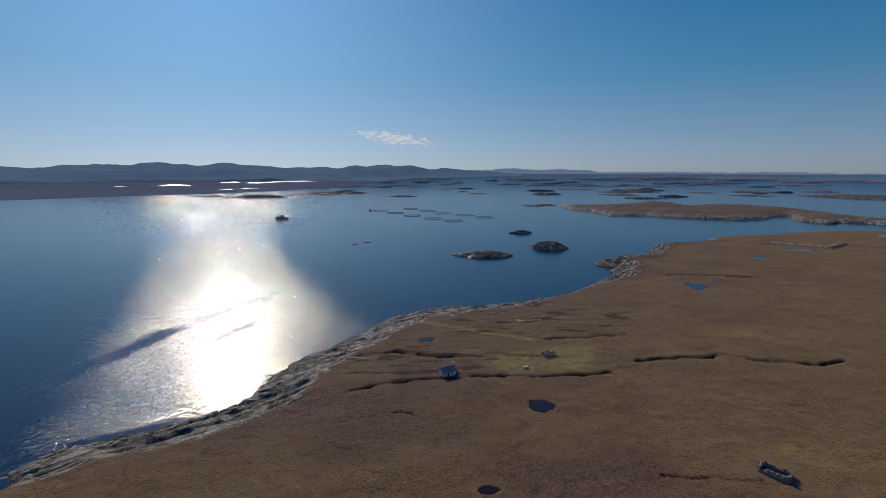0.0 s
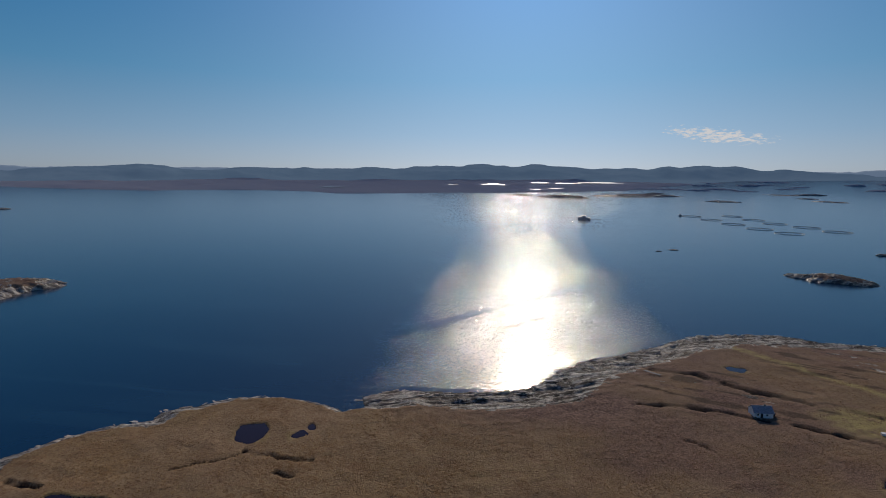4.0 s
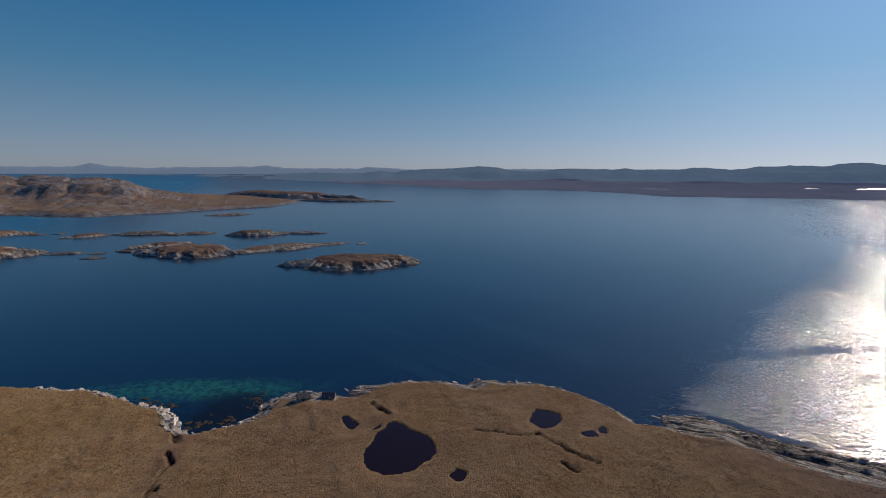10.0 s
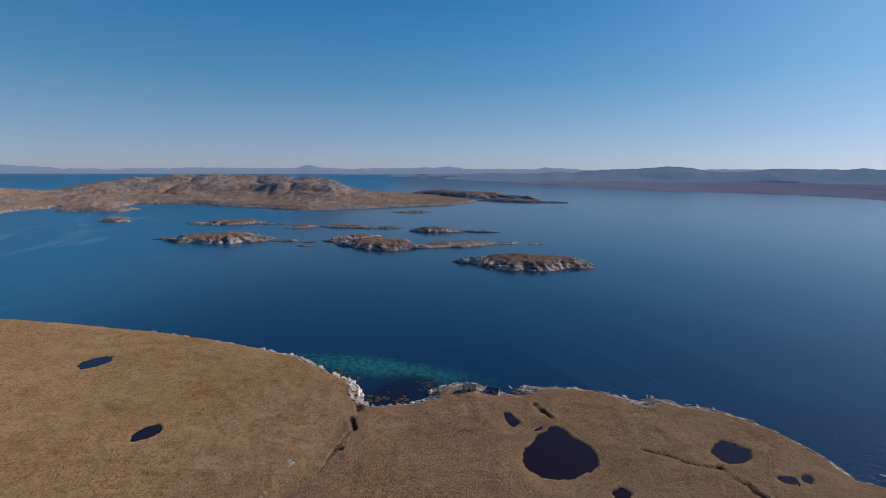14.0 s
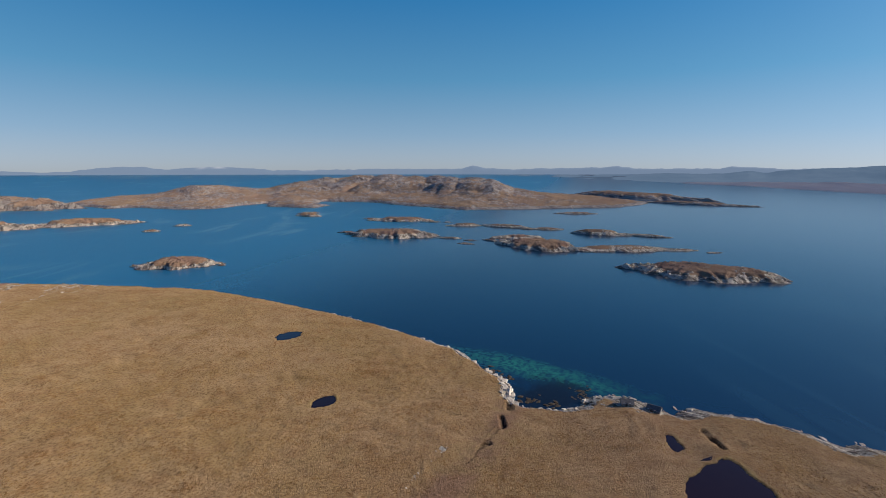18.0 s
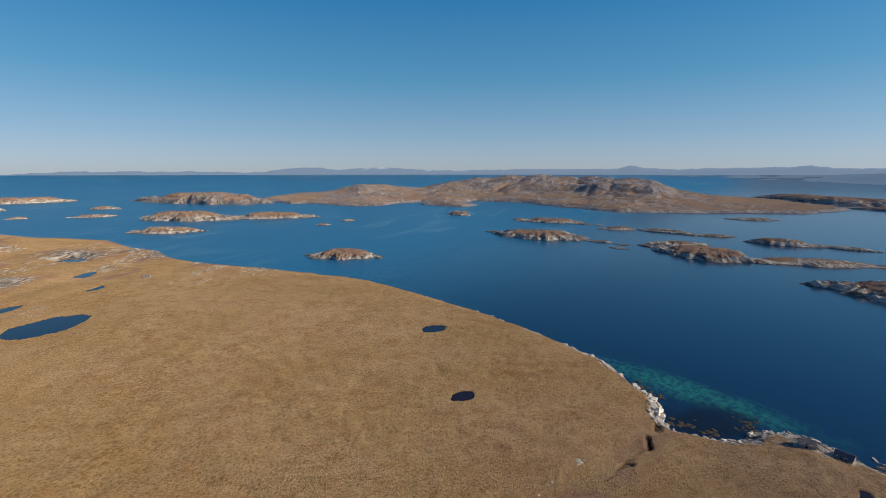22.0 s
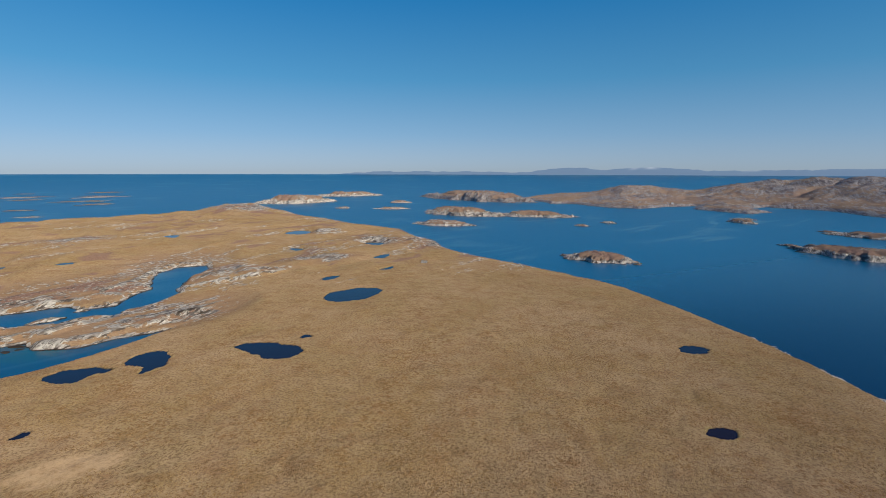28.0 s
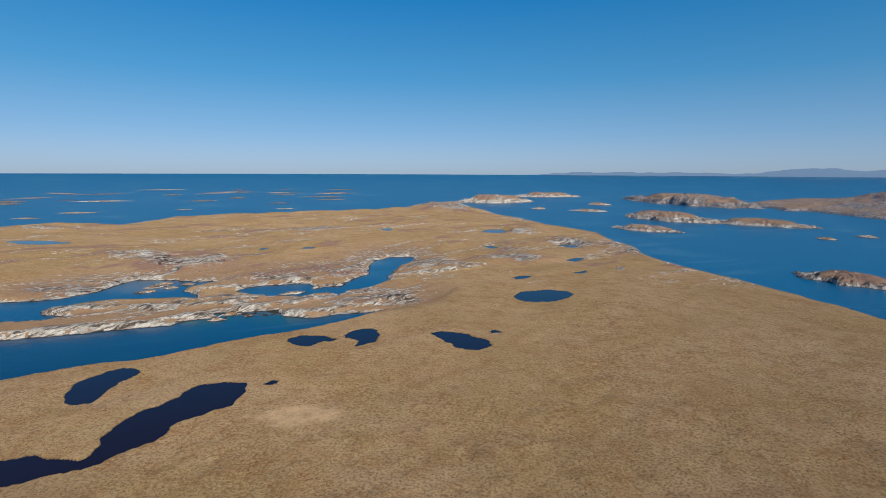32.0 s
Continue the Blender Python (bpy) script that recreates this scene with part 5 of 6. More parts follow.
def build_big_island():
    a = np.radians(np.arange(82, 149, 0.13))
    r = np.exp(np.arange(math.log(1280), math.log(2900), 0.0045))
    rr, aa = np.meshgrid(r, a, indexing="ij")
    x, y = -rr * np.sin(aa), rr * np.cos(aa)
    h, rock, heather = big_island_at(x, y)
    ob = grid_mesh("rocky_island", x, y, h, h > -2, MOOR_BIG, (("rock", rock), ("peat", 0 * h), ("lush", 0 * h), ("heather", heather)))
    return tagged(ob, "large island of rounded grey rock backs and tan turf", "island")


build_big_island()


# ---- the mainland across the bay ----
def mainland_shore(az):
    dip = np.interp(az, [-6, 3, 9, 14, 20, 26, 33, 39, 45, 57, 64, 76, 88, 100],
                    [0.62, 0.75, 1.35, 1.94, 2.2, 2.27, 2.45, 2.38, 2.42, 1.98, 1.99, 1.47, 0.95, 0.30])
    flat = EYE_Z / np.tan(np.radians(dip))
    r = np.linspace(2000, 4830, 3000)
    lift = np.degrees(np.arctan((EYE_Z - sea_level(r)) / r))
    return np.where(flat < 3000, flat, np.interp(-dip, -lift, r))


LAKES = ((28.2, 1.37, 150, 200), (32.9, 1.41, 60, 90), (22.9, 1.14, 110, 130), (20.2, 1.2, 170, 110), (16.4, 1.1, 290, 170), (23.4, 1.9, 60, 60), (21.2, 1.78, 80, 70), (46.5, 1.75, 160, 160))
LAKE_LEVEL = 12.0


def lake_place(az, dip):
    """Where the sight line at a given dip meets the level of the lakes."""
    r = np.linspace(2000, 4800, 900)
    r = float(np.interp(-dip, -np.degrees(np.arctan((EYE_Z - LAKE_LEVEL - sea_level(r)) / r)), r))
    return -r * math.sin(radians(az)), r * math.cos(radians(az)), r


def mainland_at(rr, aa):
    """Height over the sea, distance inland and heather of the coast across the bay."""
    x, y, az = -rr * np.sin(aa), rr * np.cos(aa), np.degrees(aa)
    d = rr - mainland_shore(az) - 110 * fbm(x, y, 420, 5, 91)
    top = np.interp(az, [-9, -6, 0, 6, 10, 17, 23, 29, 34, 41, 51, 59, 62, 66, 70, 73, 82, 90, 102],
                    [-1.6, -0.1, 0.28, 0.60, 0.30, 0.34, 0.36, 0.60, 0.24, 0.2, 0.1, 0.12, 0.04, 0.36, 0.1, -0.15, -0.55, -0.7, -0.9])
    top = top + 0.12 * ridged(az, 0 * az, 5.0, 4, 97) + 0.15 * vnoise(az / 1.7, 0 * az, 104) - 0.12
    ridge = EYE_Z + 4500 * np.tan(np.radians(top)) - sea_level(4500.0)
    low = 4 * step(0, 60, d) + 7 * step(60, 900, d) * (1 + fbm(x, y, 260, 4, 92)) + 7 * step(50, 300, d) * ridged(x, y, 420, 4, 98)
    hills = np.maximum(ridge - 8, 0) * step(3850, 4560, rr + 420 * fbm(x, y, 600, 3, 93)) * step(0, 500, d) * (0.84 + 0.26 * ridged(x, y, 520, 4, 94))
    low = low * step(90, 82, az)
    hills = hills * step(85, 75, az)
    h = np.where(d > 0, low + hills + 4 * step(0, 40, d) * fbm(x, y, 120, 4, 95), np.maximum(d * 0.1, -5))
    for lake_az, dip, wide, deep in LAKES:
        cx, cy, r = lake_place(lake_az, dip)
        a = radians(lake_az)
        u, v = (x - cx) * math.cos(a) + (y - cy) * math.sin(a), -(x - cx) * math.sin(a) + (y - cy) * math.cos(a)
        basin = step(1.7, 1.0, np.hypot(u / (0.6 * wide), v / (0.6 * deep)))
        h = h + basin * (LAKE_LEVEL - 2.0 - h)
        # open ground on the near side, so that the water is seen
        apron = step(1.6, 0.8, np.abs(u) / (0.6 * wide)) * step(-5.0 * deep, -0.5 * deep, v) * (v < 0)
        h = np.where(h > LAKE_LEVEL - 1.0, h + apron * (LAKE_LEVEL - 1.0 - h), h)
    heather = 0.15 + 0.35 * step(-0.2, 0.4, fbm(x, y, 420, 4, 96))
    return x, y, d, h, heather


def build_mainland():
    r = np.linspace(2200, 4840, 170)
    rr, aa = np.meshgrid(r, np.radians(np.arange(-9, 102, 0.14)), indexing="ij")
    x, y, d, h, heather = mainland_at(rr, aa)
    masks = (("rock", step(30, 5, d) + 0.25), ("peat", 0 * h), ("lush", 0 * h), ("heather", heather))
    rows_low = int(np.searchsorted(r, 4020))
    low_part = slice(0, rows_low + 1)
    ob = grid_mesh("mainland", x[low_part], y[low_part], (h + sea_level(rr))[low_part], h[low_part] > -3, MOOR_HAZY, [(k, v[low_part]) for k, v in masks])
    tagged(ob, "low brown mainland with rocky shore across the bay", "coast", kind="structure")
    hill_part = slice(rows_low, None)
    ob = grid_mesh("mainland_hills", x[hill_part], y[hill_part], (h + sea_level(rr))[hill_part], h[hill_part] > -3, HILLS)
    tagged(ob, "heather hills behind the mainland shore, glowing with blue haze", "hills", kind="structure")


build_mainland()


def far_lake(az, dip, wide, deep):
    """A lake on the mainland, in a hollow of its low ground."""
    x, y, r = lake_place(az, dip)
    a = radians(az)
    bm = bmesh.new()
    rim = []
    for k in range(28):
        s = 2 * math.pi * k / 28
        w = 1 + 0.3 * math.sin(3 * s + az) + 0.15 * math.sin(7 * s)
        u, v = wide / 2 * w * math.cos(s), deep / 2 * w * math.sin(s)
        px, py = x + u * math.cos(a) - v * math.sin(a), y + u * math.sin(a) + v * math.cos(a)
        rim.append(bm.verts.new((px - x, py - y, sea_level(np.hypot(px, py)) - sea_level(r))))
    bm.faces.new(rim)
    me = bpy.data.meshes.new("lake")
    bm.to_mesh(me)
    bm.free()
    me.materials.append(LAKE)
    ob = new("lake", me)
    ob.location = (x, y, LAKE_LEVEL + sea_level(r))
    return tagged(ob, "bright lake glinting on the low mainland", "lake", "mainland lakes")


LAKE = plain("ruffled lake water", (0.010, 0.035, 0.070), (0.014, 0.045, 0.085), 0.01, 0.34, 0.0, specular=0.5)
for lake in LAKES:
    far_lake(*lake)


# ---- mountains on the horizon ----
def build_ridge():
    az = np.arange(-46, 168, 0.12)
    top = np.interp(az, [-46, -17, -16, -13, -11, -7.8, -5.5, 0, 10, 30, 45, 58, 68, 71, 73, 77.7, 78.7, 83, 86.6, 88.4, 89.6, 95.8, 101, 102.8, 104.3, 105.4, 108, 118, 126.6, 131.8, 134.7, 136.7, 138.3, 140.4, 143, 144.7, 152, 162, 168],
                    [-0.16, -0.05, 0.10, 0.22, 0.15, 0.40, 0.2, 0.2, 0.1, 0.42, 0.30, 0.34, 0.30, 0.28, 0.24, 0.48, 0.30, 0.30, 0.38, 0.63, 0.51, 0.39, 0.33, 0.36, 0.70, 0.32, 0.28, 0.28, 0.16, 0.52, 0.33, 0.24, 0.47, 0.42, 0.2, -0.06, 0.04, 0.02, -0.4])
    top = top + 0.07 * fbm(az, 0 * az, 3.2, 4, 99) + 0.06 * ridged(az, 0 * az, 1.1, 4, 100) - 0.02
    foot = np.full(az.shape, -0.42)
    a = np.radians(az)
    rows, snow = [], []
    white = 0.9 * np.exp(-((az - 131.7) / 0.6) ** 2) + 0.6 * np.exp(-((az - 133.2) / 0.5) ** 2) + 0.35 * np.exp(-((az - 122.5) / 0.6) ** 2)
    for r, s in ((4845, 0.0), (4858, 0.45), (4870, 0.72), (4885, 0.88), (4900, 1.0), (4930, 0.6)):
        e = np.radians(foot + (top - foot) * s)
        rows.append((-r * np.sin(a), r * np.cos(a), EYE_Z + r * np.tan(e)))
        snow.append(white * step(0.70, 0.95, s + 0.1 * fbm(az, 0 * az, 1.0, 2, 103)))
    x, y, z = (np.stack([w[i] for w in rows]) for i in range(3))
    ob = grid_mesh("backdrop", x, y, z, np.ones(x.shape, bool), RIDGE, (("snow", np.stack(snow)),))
    return tagged(ob, "mountains along the horizon, glowing with pale blue haze", "mountains", kind="structure")


build_ridge()


# ---- small houses and works ----
def terrain_z(x, y):
    return float(ground_at(np.array([x], float), np.array([y], float))[1][0])


def gable_house(name, label, x, y, turn, length, width, wall, rise, wall_mat, roof_mat, level=None):
    """A small house: ridge along its length, walls with gables, a roof of two slopes with eaves, a door and windows."""
    if level is None:
        level = min(terrain_z(x + u, y + v) for u in (-2, 0, 2) for v in (-2, 0, 2)) - 0.15
    house = empty(name, pose(x, y, level, 0, 0, turn))
    part("footing", box(length + 0.3, width + 0.3, 0.5, 0, 0, -0.2), STONE, house, "grey stone footing")
    bm = bmesh.new()
    l, w = length / 2, width / 2
    a = [bm.verts.new(p) for p in ((-l, -w, 0.3), (l, -w, 0.3), (l, w, 0.3), (-l, w, 0.3), (-l, -w, wall), (l, -w, wall), (l, w, wall), (-l, w, wall), (-l, 0, wall + rise), (l, 0, wall + rise))]
    for f in ((0, 1, 5, 4), (2, 3, 7, 6), (1, 2, 6, 9, 5), (3, 0, 4, 8, 7), (4, 5, 9, 8), (6, 7, 8, 9), (3, 2, 1, 0)):
        bm.faces.new([a[k] for k in f])
    bmesh.ops.recalc_face_normals(bm, faces=bm.faces)
    part("walls", bm, wall_mat, house)
    slope = math.hypot(w, rise)
    for s in (-1, 1):
        m = pose(0, s * w / 2, wall + rise / 2 + 0.06) @ pose(0, 0, 0, -s * math.degrees(math.atan2(rise, w)))
        roof = part("roof", box(length + 0.6, slope + 0.45, 0.12, 0, s * 0.12, 0, 0.02, m), roof_mat, house)
        for k in range(5):
            part("roof_batten", box(length + 0.6, 0.05, 0.05, 0, s * 0.12 + slope * (k - 2) / 5, 0.12, 0, m), roof_mat, roof)
    part("ridge_cap", box(length + 0.7, 0.3, 0.1, 0, 0, wall + rise + 0.12), roof_mat, house)
    part("door", box(0.9, 0.08, 1.9, -l * 0.2, -w - 0.02, 0.3), DARK, house, "dark plank door")
    for u in (-0.62, 0.35):
        win = part("window", box(0.9, 0.1, 0.8, l * u, -w - 0.02, 1.2), WHITE, house, "white framed window")
        part("pane", box(0.74, 0.04, 0.64, l * u, -w - 0.08, 1.28, 0), GLASS, win)
    for s in (-1, 1):
        part("gable_board", box(0.08, 0.2, 0.2, s * (l + 0.05), 0, wall + rise - 0.3), WHITE, house)
    return tagged(house, label, "house")


hut = gable_house("cottage", "small white cottage with a dark slate roof by a peat bank", 2.0, 226.5, 28, 7.2, 4.8, 2.4, 1.9, WHITE, PALE_SLATE)
part("chimney", box(0.55, 0.55, 1.1, 1.2, 0, 4.0), STONE, hut, "stone chimney")
lean = part("lean_to", box(1.8, 2.6, 1.7, 4.2, 0.4, 0.1), DARK, hut, "dark lean-to shed")
part("lean_to_roof", box(2.0, 2.9, 0.1, 4.2, 0.4, 1.85, 0.02), SLATE, lean)
gable_house("boathouse", "weathered boathouse with a dark roof at the bay's edge", -213.5, 15, 100, 5.0, 3.8, 1.7, 1.3, GREY_WOOD, SLATE)
gable_house("boathouse", "grey-roofed boathouse with a pale gable at the bay's edge", -212.5, 26, 70, 5.4, 4.2, 1.7, 1.4, GREY_WOOD, SLATE)

shore = big_island_at(np.array([-1338.0, -1334.0, -1342.0]), np.array([-1097.0, -1093.0, -1100.0]))[0]
gable_house("shore_cottage", "lone white cottage by the water of the rocky island", -1338, -1097, 40, 9.0, 6.0, 3.2, 2.6, WHITE, PALE_SLATE, float(shore.min()) - 0.2)


def ruin(x, y, turn, length, width, label, seed):
    """Roofless walls of rough stones laid in courses."""
    rng = random.Random(seed)
    thing = empty("stone_ruin", pose(x, y, terrain_z(x, y) - 0.1, 0, 0, turn))
    stones = []
    for k in range(4):
        s = box(1, 1, 1, 0, 0, -0.5, 0)
        for v in s.verts:
            v.co *= rng.uniform(0.8, 1.1)
        bmesh.ops.bevel(s, geom=s.edges[:], offset=0.12, segments=1, affect="EDGES")
        me = bpy.data.meshes.new("stone")
        s.to_mesh(me)
        s.free()
        me.materials.append(STONE)
        stones.append(me)
    walls = (((-length / 2, -width / 2), (length / 2, -width / 2)), ((length / 2, -width / 2), (length / 2, width / 2)),
             ((length / 2, width / 2), (-length / 2, width / 2)), ((-length / 2, width / 2), (-length / 2, -width / 2)))
    for (ax, ay), (bx, by) in walls:
        n = int(math.hypot(bx - ax, by - ay) / 0.75)
        for k in range(n):
            tall = rng.choice((2, 3, 3, 4, 5, 5))
            for c in range(tall):
                ob = new("stone", rng.choice(stones))
                ob.parent = thing
                f = (k + 0.5) / n
                ob.matrix_basis = pose(ax + (bx - ax) * f + rng.uniform(-0.1, 0.1), ay + (by - ay) * f + rng.uniform(-0.1, 0.1), 0.22 + 0.4 * c, rng.uniform(-8, 8), rng.uniform(-8, 8), rng.uniform(0, 360)) @ Matrix.Diagonal((rng.uniform(0.6, 0.95), rng.uniform(0.55, 0.8), rng.uniform(0.4, 0.55), 1))
    # dark slab across the inside of the walls
    part("floor", box(length - 0.9, width - 0.9, 0.25, 0, 0, -0.05), DARK, thing, "dark floor inside the walls")
    return tagged(thing, label, "ruin")


ruin(107, 147, -50, 8.5, 5.0, "roofless stone ruin with tumbled walls in the grass", 3)
ruin(56, 251, 10, 6.0, 4.5, "low ring of dark stones in the yellow field", 4)
ruin(-211, -482, 60, 8.0, 5.5, "pale tumbled stone ruin on the western moor", 5)
crate = empty("pale_crate", pose(41, 234, terrain_z(41, 234), 0, 0, 15))
part("body", box(2.2, 1.2, 0.8), WHITE, crate)
part("lid", box(2.3, 1.3, 0.08, 0, 0, 0.8), WHITE, crate)
tagged(crate, "pale crate lying in the grass", "crate")


def jetty(x0, y0, x1, y1):
    n = 14
    length = math.hypot(x1 - x0, y1 - y0)
    thing = empty("slipway", pose(x0, y0, 0, 0, 0, math.degrees(math.atan2(y1 - y0, x1 - x0))))
    z0, z1 = max(terrain_z(x0, y0), 0) + 0.5, max(terrain_z(x1, y1), 0) + 0.5
    for k in range(n):
        part("plank", box(length / n - 0.06, 1.7, 0.12, (k + 0.5) * length / n, 0, z0 + (z1 - z0) * (k + 0.5) / n), GREY_WOOD, thing)
    for k in range(5):
        for s in (-0.7, 0.7):
            zz = z0 + (z1 - z0) * (k + 0.5) / 5
            part("post", box(0.18, 0.18, zz + 0.8, (k + 0.5) * length / 5, s, -0.8), GREY_WOOD, thing)
    return tagged(thing, "pale plank slipway over the shore rocks", "slipway")


jetty(-53, 258, -40, 251)


# ---- fish farm ----
def fish_pen():
    thing = empty("fish_pen", pose(0, 0, 0))
    for r, z, w in ((22.5, 0.15, 0.42), (21.4, 0.15, 0.42), (22.0, 1.15, 0.10)):
        pts = [(r * math.cos(a), r * math.sin(a), z) for a in (2 * math.pi * k / 48 for k in range(48))]
        part("float_ring" if z < 1 else "hand_rail", tube(pts, w, 6, True), PLASTIC if z < 1 else FOAM, thing)
    for k in range(16):
        a = 2 * math.pi * k / 16
        part("stanchion", tube([(22 * math.cos(a), 22 * math.sin(a), 0.2), (22 * math.cos(a), 22 * math.sin(a), 1.2)], 0.12, 5), FOAM, thing)
    for k in range(12):
        a = 2 * math.pi * k / 12
        pts = [(22 * (1 - s) * math.cos(a), 22 * (1 - s) * math.sin(a), 1.1 + 1.2 * s) for s in (0, 0.5, 1)]
        part("net_line", tube(pts, 0.06, 4), FOAM, thing)
    return tagged(thing, "round floating fish pen with dark grey rings and net", "fish pen", "pens of the fish farm")


pen = fish_pen()
PENS = ((-171, 1346), (-122, 1271), (-90, 1407), (-42, 1326), (-73, 1189), (-1, 1254), (-24, 1117), (52, 1204), (22, 1065), (95, 1144))
pen.location = (*PENS[0], 0)
for k, (px, py) in enumerate(PENS[1:]):
    copy_thing(pen, pose(px, py, 0, 0, 0, 20 * k))


def vessel(name, label, x, y, turn, length, beam, deck, houses, masts):
    """A hull with a sheer bow, deckhouses with window bands, a rail and masts."""
    thing = empty(name, pose(x, y, 0, 0, 0, turn))
    bm = bmesh.new()
    l, w = length / 2, beam / 2
    plan = [(-l, -w * 0.9), (l * 0.65, -w), (l * 0.92, -w * 0.55), (l, 0), (l * 0.92, w * 0.55), (l * 0.65, w), (-l, w * 0.9)]
    low, high = [bm.verts.new((u * 0.95, v * 0.85, -0.6)) for u, v in plan], [bm.verts.new((u, v, deck + 0.12 * deck * max(u / l, 0))) for u, v in plan]
    for k in range(len(plan)):
        n = (k + 1) % len(plan)
        bm.faces.new((low[k], low[n], high[n], high[k]))
    bm.faces.new(high)
    bm.faces.new(low[::-1])
    bmesh.ops.recalc_face_normals(bm, faces=bm.faces)
    part("hull", bm, STEEL, thing)
    for u, hl, hw, hz, hh in houses:
        house = part("deckhouse", box(hl, hw, hh, u, 0, hz, 0.15), STEEL, thing)
        for s in (-1, 1):
            part("window_band", box(hl * 0.8, 0.06, hh * 0.22, u, s * (hw / 2 + 0.03), hz + hh * 0.6, 0), GLASS, house)
    for u, mz, mh in masts:
        part("mast", tube([(u, 0, mz), (u, 0, mz + mh)], 0.18, 6), STEEL, thing)
    rail = [(u * 0.97, v * 0.95, deck + 1.0) for u, v in plan]
    part("rail", tube(rail, 0.06, 4, True), STEEL, thing)
    return tagged(thing, label, "boat")


vessel("feed_barge", "grey steel feed barge with stepped deckhouses, moored", -359, 1105, 10, 28, 11, 3.2, ((-4, 17, 9, 3.0, 3.4), (-1, 8, 7, 6.4, 3.2), (9, 5, 6, 3.0, 2.2)), ((1, 9.4, 3.5), (-9, 6.3, 3)))
vessel("work_boat", "small dark work boat alongside a fish pen", -197, 1348, 80, 13, 5, 1.6, ((-1, 4, 3.4, 1.5, 2.6),), ((0.5, 4, 3.2),))


# ---- loose rock along the shore ----
def rock_shape(seed):
    """A rough angular block, about one metre across."""
    rng = random.Random(seed)
    bm = bmesh.new()
    bmesh.ops.create_icosphere(bm, subdivisions=1, radius=0.5)
    for v in bm.verts:
        v.co *= rng.uniform(0.62, 1.25)
    # split faces like slate
    for v in bm.verts:
        v.co.z = 0.7 * v.co.z + 0.3 * round(v.co.z * 4) / 4
    return bm


def shore_places(count, seed, lo, hi, box_xy):
    """Random places along the waterline, between lo and hi metres inland."""
    rng = np.random.default_rng(seed)
    out = np.empty((0, 5))
    while len(out) < count:
        x, y = rng.uniform(box_xy[0], box_xy[1], 60000), rng.uniform(box_xy[2], box_xy[3], 60000)
        d, h, rock, peat, lush, heather = ground_at(x, y)
        ok = (d > lo) & (d < hi) & (rock > 0.35) & (peat < 0.1) & ((x > -200) | (y > 30) | (rng.random(len(x)) < 0.12))
        out = np.concatenate([out, np.stack([x, y, h, d, rng.random(len(x))], -1)[ok]])
    return out[:count]


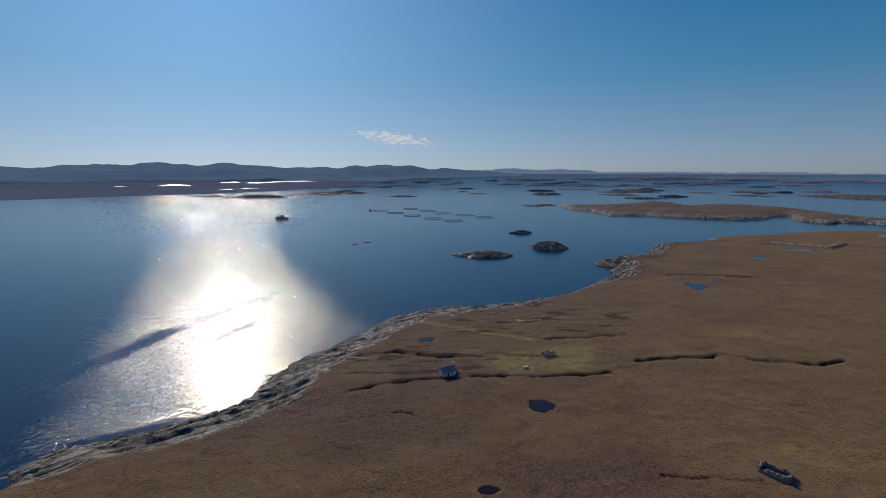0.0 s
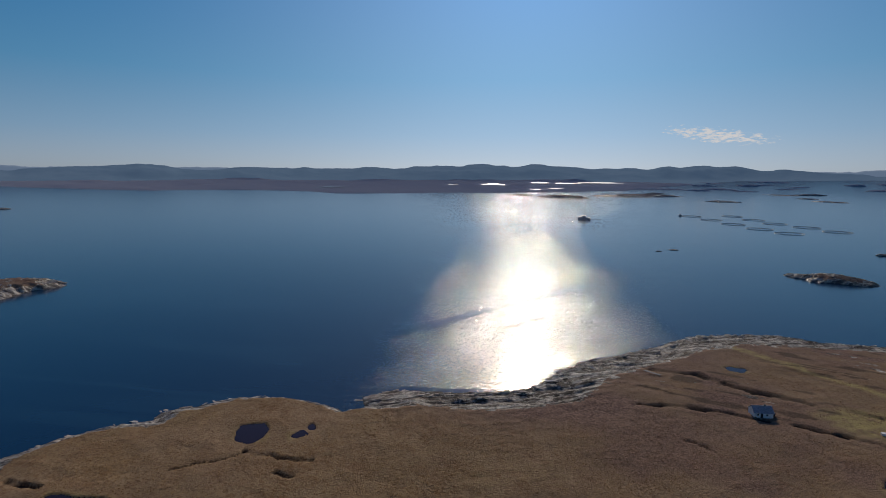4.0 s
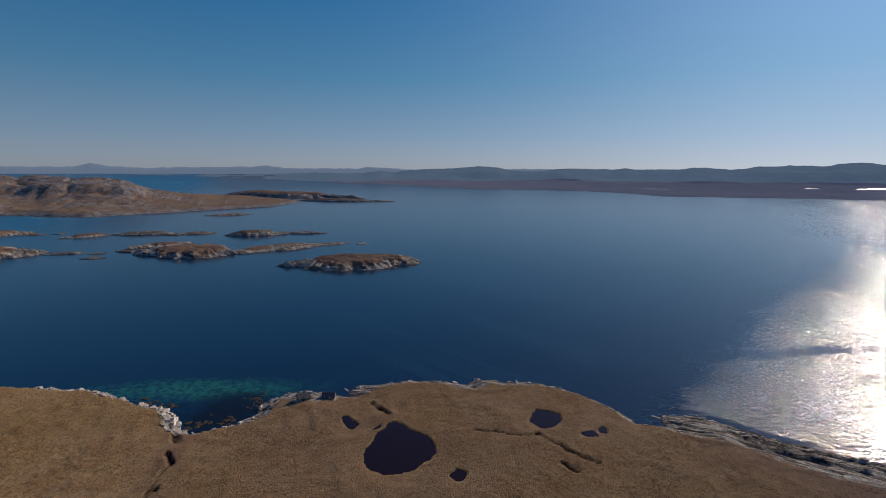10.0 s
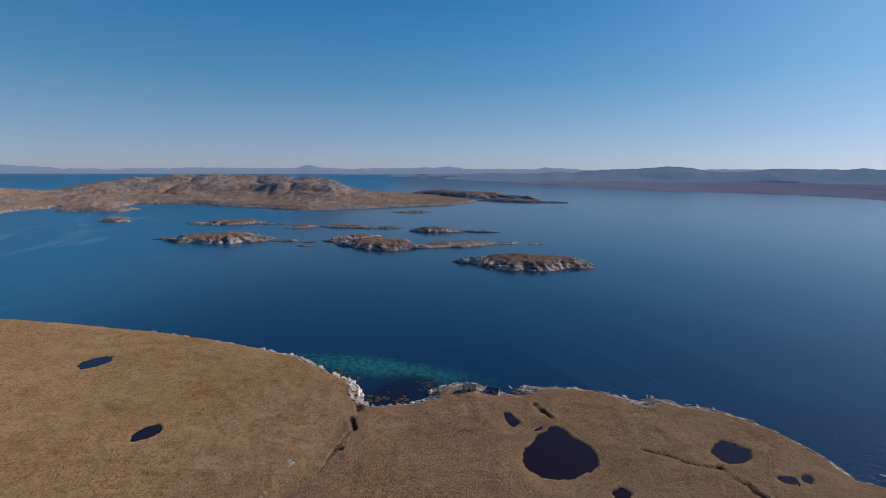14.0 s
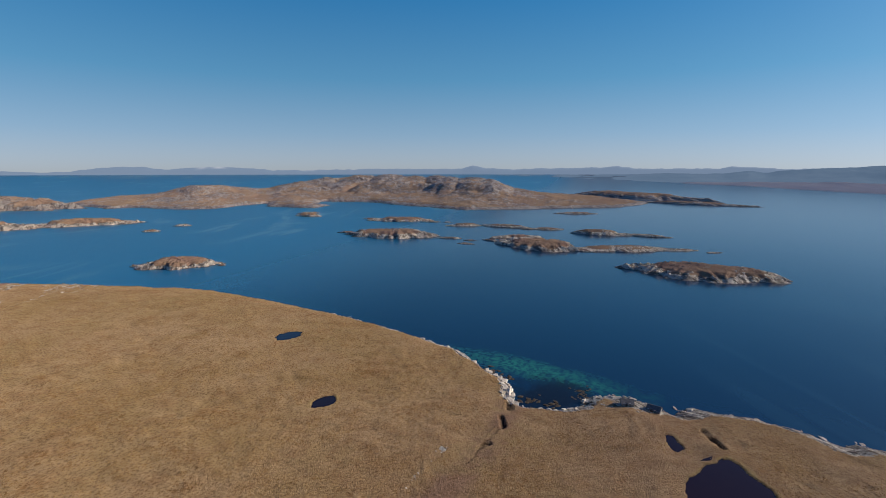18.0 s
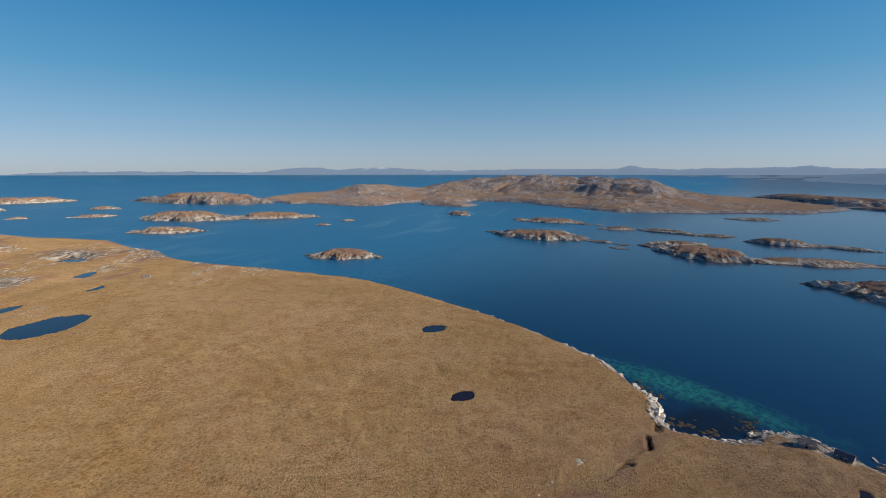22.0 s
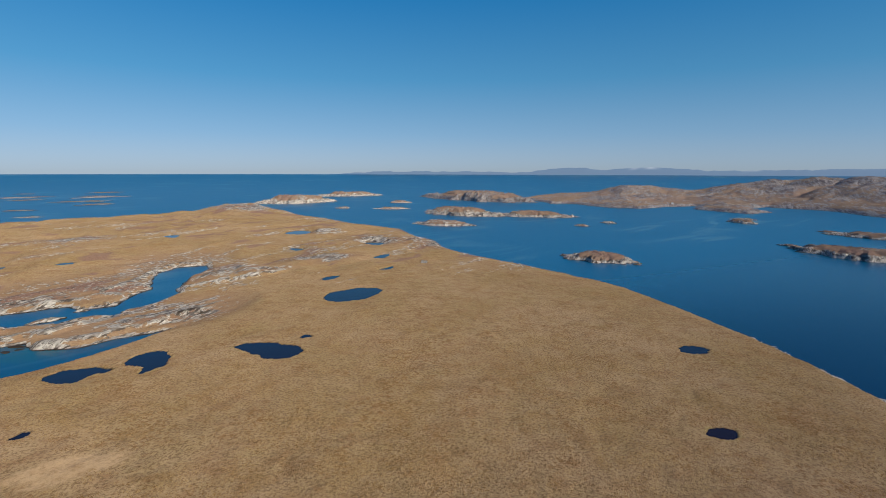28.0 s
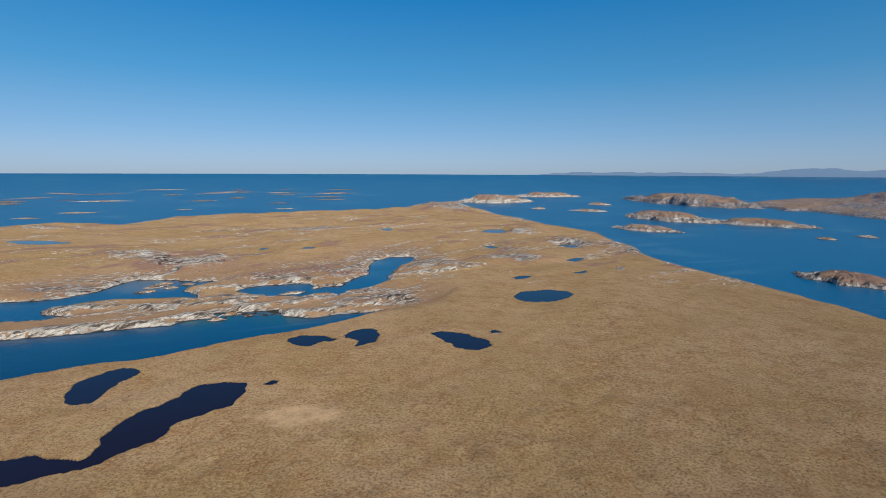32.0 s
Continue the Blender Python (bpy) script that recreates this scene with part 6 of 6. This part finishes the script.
def loose_rocks():
    shapes = []
    for k in range(5):
        bm = rock_shape(k)
        me = bpy.data.meshes.new("stone")
        bm.to_mesh(me)
        bm.free()
        me.materials.append(MOOR_STONE)
        shapes.append(me)
    rng = random.Random(5)
    for x, y, h, d, q in shore_places(140, 11, -0.5, 9, (-290, 20, -140, 360)):
        ob = new("stone", rng.choice(shapes))
        ob.parent = GROUND
        s = 0.8 + 1.3 * q * q
        ob.matrix_basis = pose(x, y, h + 0.12 * s, rng.uniform(-14, 14), rng.uniform(-14, 14), 38 + rng.uniform(-30, 30)) @ Matrix.Diagonal((s * rng.uniform(1.0, 2.2), s * rng.uniform(0.6, 1.0), s * rng.uniform(0.35, 0.6), 1))
    # bleached blocks broken from the low cliff on the west side of the bay, and below the boathouses
    slabs, weedy = [], []
    for me in shapes[:3]:
        brown = me.copy()
        brown.materials[0] = WEED
        weedy.append(brown)
    for k in range(6):
        bm = box(1, 1, 1, 0, 0, -0.5, 0)
        for v in bm.verts:
            v.co += Vector((rng.uniform(-0.22, 0.22), rng.uniform(-0.22, 0.22), rng.uniform(-0.16, 0.16)))
        bmesh.ops.bevel(bm, geom=bm.edges[:], offset=0.06, segments=1, affect="EDGES")
        pale = bpy.data.meshes.new("stone")
        bm.to_mesh(pale)
        bm.free()
        pale.materials.append(SLAB)
        slabs.append(pale)
    for line, count, big, spread in (([(-206, -33), (-214, -36), (-224, -39), (-233, -44), (-243, -54), (-252, -64), (-258, -71), (-263, -78), (-268, -90), (-280, -106)], 190, 3.2, 1.4),
                                     ([(-206, -30), (-206, -16), (-211, -6), (-222, -3), (-227, 8), (-222, 30), (-226, 44)], 80, 2.0, 1.4),
                                     ([(-281, -108), (-288, -126), (-300, -152), (-309, -182), (-330, -268)], 26, 2.6, 0.8)):
        spots = []
        for k in range(count):
            f = rng.random() * (len(line) - 1)
            (ax, ay), (bx, by) = line[int(f)], line[int(f) + 1]
            spots.append((ax + (bx - ax) * (f % 1) + rng.gauss(0, spread), ay + (by - ay) * (f % 1) + rng.gauss(0, spread), math.degrees(math.atan2(by - ay, bx - ax))))
        levels = ground_at(np.array([p[0] for p in spots]), np.array([p[1] for p in spots]))[1]
        for (x, y, strike), level in zip(spots, levels):
            s = big * rng.uniform(0.28, 1.0) ** 1.3
            if level < 0.2:
                continue
            ob = new("stone", rng.choice(slabs))
            ob.parent = GROUND
            ob.matrix_basis = pose(x, y, level + 0.10 * s, rng.uniform(-22, 22), rng.uniform(-22, 22), strike + rng.uniform(-35, 35)) @ Matrix.Diagonal((s * rng.uniform(1.0, 1.7), s * rng.uniform(0.5, 0.9), s * rng.uniform(0.3, 0.6), 1))
    # rocks brown with weed, awash at the edges of the bay
    for mx, my, count, spread, big in ((-244, -51, 12, 2.6, 3.0), (-237, -43, 12, 2.2, 3.0), (-216, -25, 18, 2.6, 3.0), (-215, -15, 12, 2.6, 3.0), (-233, -5, 12, 2.4, 3.0), (-226, -4, 16, 2.6, 3.0),
                                       (106, -372, 14, 6, 6.0), (124, -370, 10, 5, 5.0), (92, -366, 12, 5, 5.0), (142, -366, 8, 4, 4.0), (236, -474, 12, 8, 6.0), (215, -470, 8, 6, 5.0)):
        for k in range(count):
            ob = new("stone", rng.choice(weedy))
            ob.parent = GROUND
            s = rng.uniform(0.8, big)
            ob.matrix_basis = pose(mx + rng.gauss(0, spread), my + rng.gauss(0, spread), -0.05, rng.uniform(-6, 6), rng.uniform(-6, 6), rng.uniform(0, 360)) @ Matrix.Diagonal((s * rng.uniform(1.0, 1.9), s, 0.36 * s * rng.uniform(0.5, 1.0), 1))
    # the rest, too many to count
    blocks = []
    for k in range(6):
        bm = rock_shape(20 + k)
        bm.verts.ensure_lookup_table()
        blocks.append((np.array([v.co[:] for v in bm.verts]), np.array([[v.index for v in f.verts] for f in bm.faces])))
        bm.free()
    verts, faces, n = [], [], 0
    gen = np.random.default_rng(6)
    spots = np.concatenate([shore_places(700, 12, -2.5, 7, (-300, 60, -140, 420)), shore_places(300, 13, -1, 12, (60, 320, 380, 620)), shore_places(450, 14, -1, 14, (-60, 330, -640, -290)), shore_places(300, 15, -1, 10, (-345, -250, -760, -120))])
    for x, y, h, d, q in spots:
        co, fc = blocks[int(gen.integers(6))]
        s = 0.45 + 2.0 * q**4
        a = radians(40 + gen.normal(0, 22))
        c = co * (s * gen.uniform(1.4, 3.8), s * gen.uniform(0.6, 1.0), s * gen.uniform(0.2, 0.45))
        tilt = gen.normal(0, 0.15)
        c = np.stack([c[:, 0] * math.cos(a) - c[:, 1] * math.sin(a), c[:, 0] * math.sin(a) + c[:, 1] * math.cos(a), c[:, 2] + c[:, 0] * tilt], -1) + (x, y, h + 0.1 * s)
        verts.append(c)
        faces.append(fc + n)
        n += len(co)
    ob = soup("shore_rocks", np.concatenate(verts).tolist(), np.concatenate(faces).tolist(), MOOR_STONE)
    tagged(ob, "broken pale and dark rocks along the waterline", "rocks", kind="stuff")


MOOR_STONE = plain("lichened shore stone", (0.17, 0.135, 0.105), (0.64, 0.57, 0.49), 0.16, 0.92, 1.0)
WEED = plain("brown wrack on rock", (0.020, 0.014, 0.008), (0.095, 0.062, 0.026), 1.1, 0.6, 0.9)
loose_rocks()


# ---- tussocks ----
def tussocks(count):
    gen = np.random.default_rng(9)
    r = np.sqrt(gen.uniform(0, 1, count * 2)) * 330
    r = np.where(gen.random(count * 2) < 0.5, 105 + 260 * gen.random(count * 2) ** 1.3, r)
    a = np.radians(gen.uniform(-46, 226, count * 2))
    x, y = -r * np.sin(a), r * np.cos(a)
    d, h, rock, peat, lush, heather = ground_at(x, y)
    ok = (r > 100) & (d > 4) & (rock < 0.25) & (peat < 0.05) & (fbm(x, y, 16, 3, 101) + 0.5 * fbm(x, y, 4, 2, 102) > 0.02)
    x, y, h, heather = x[ok][:count], y[ok][:count], h[ok][:count], heather[ok][:count]
    n = len(x)
    size, tall = gen.uniform(0.18, 0.46, n), gen.uniform(0.10, 0.31, n)
    turn = gen.uniform(0, 6.28, n)
    co = np.empty((n, 5, 3))
    for k in range(4):
        co[:, k, 0], co[:, k, 1], co[:, k, 2] = x + size * np.cos(turn + k * 1.57), y + size * np.sin(turn + k * 1.57), h - 0.12
    co[:, 4, 0], co[:, 4, 1], co[:, 4, 2] = x + gen.normal(0, 0.12, n), y + gen.normal(0, 0.12, n), h + tall
    base = np.arange(n)[:, None, None] * 5
    tri = (np.array([[0, 1, 4], [1, 2, 4], [2, 3, 4], [3, 0, 4]])[None] + base).reshape(-1, 3)
    me = bpy.data.meshes.new("tussock_grass")
    me.vertices.add(n * 5)
    me.vertices.foreach_set("co", co.astype(np.float32).ravel())
    me.loops.add(tri.size)
    me.loops.foreach_set("vertex_index", tri.astype(np.int32).ravel())
    me.polygons.add(len(tri))
    me.polygons.foreach_set("loop_start", np.arange(0, tri.size, 3, dtype=np.int32))
    me.update(calc_edges=True)
    layer = me.attributes.new("heather", "FLOAT", "POINT")
    layer.data.foreach_set("value", np.repeat(heather, 5).astype(np.float32))
    me.materials.append(TUFT)
    tagged(new("tussock_grass", me), "straw-coloured tussocks of dead moor grass", "grass", kind="stuff")


tussocks(130000)
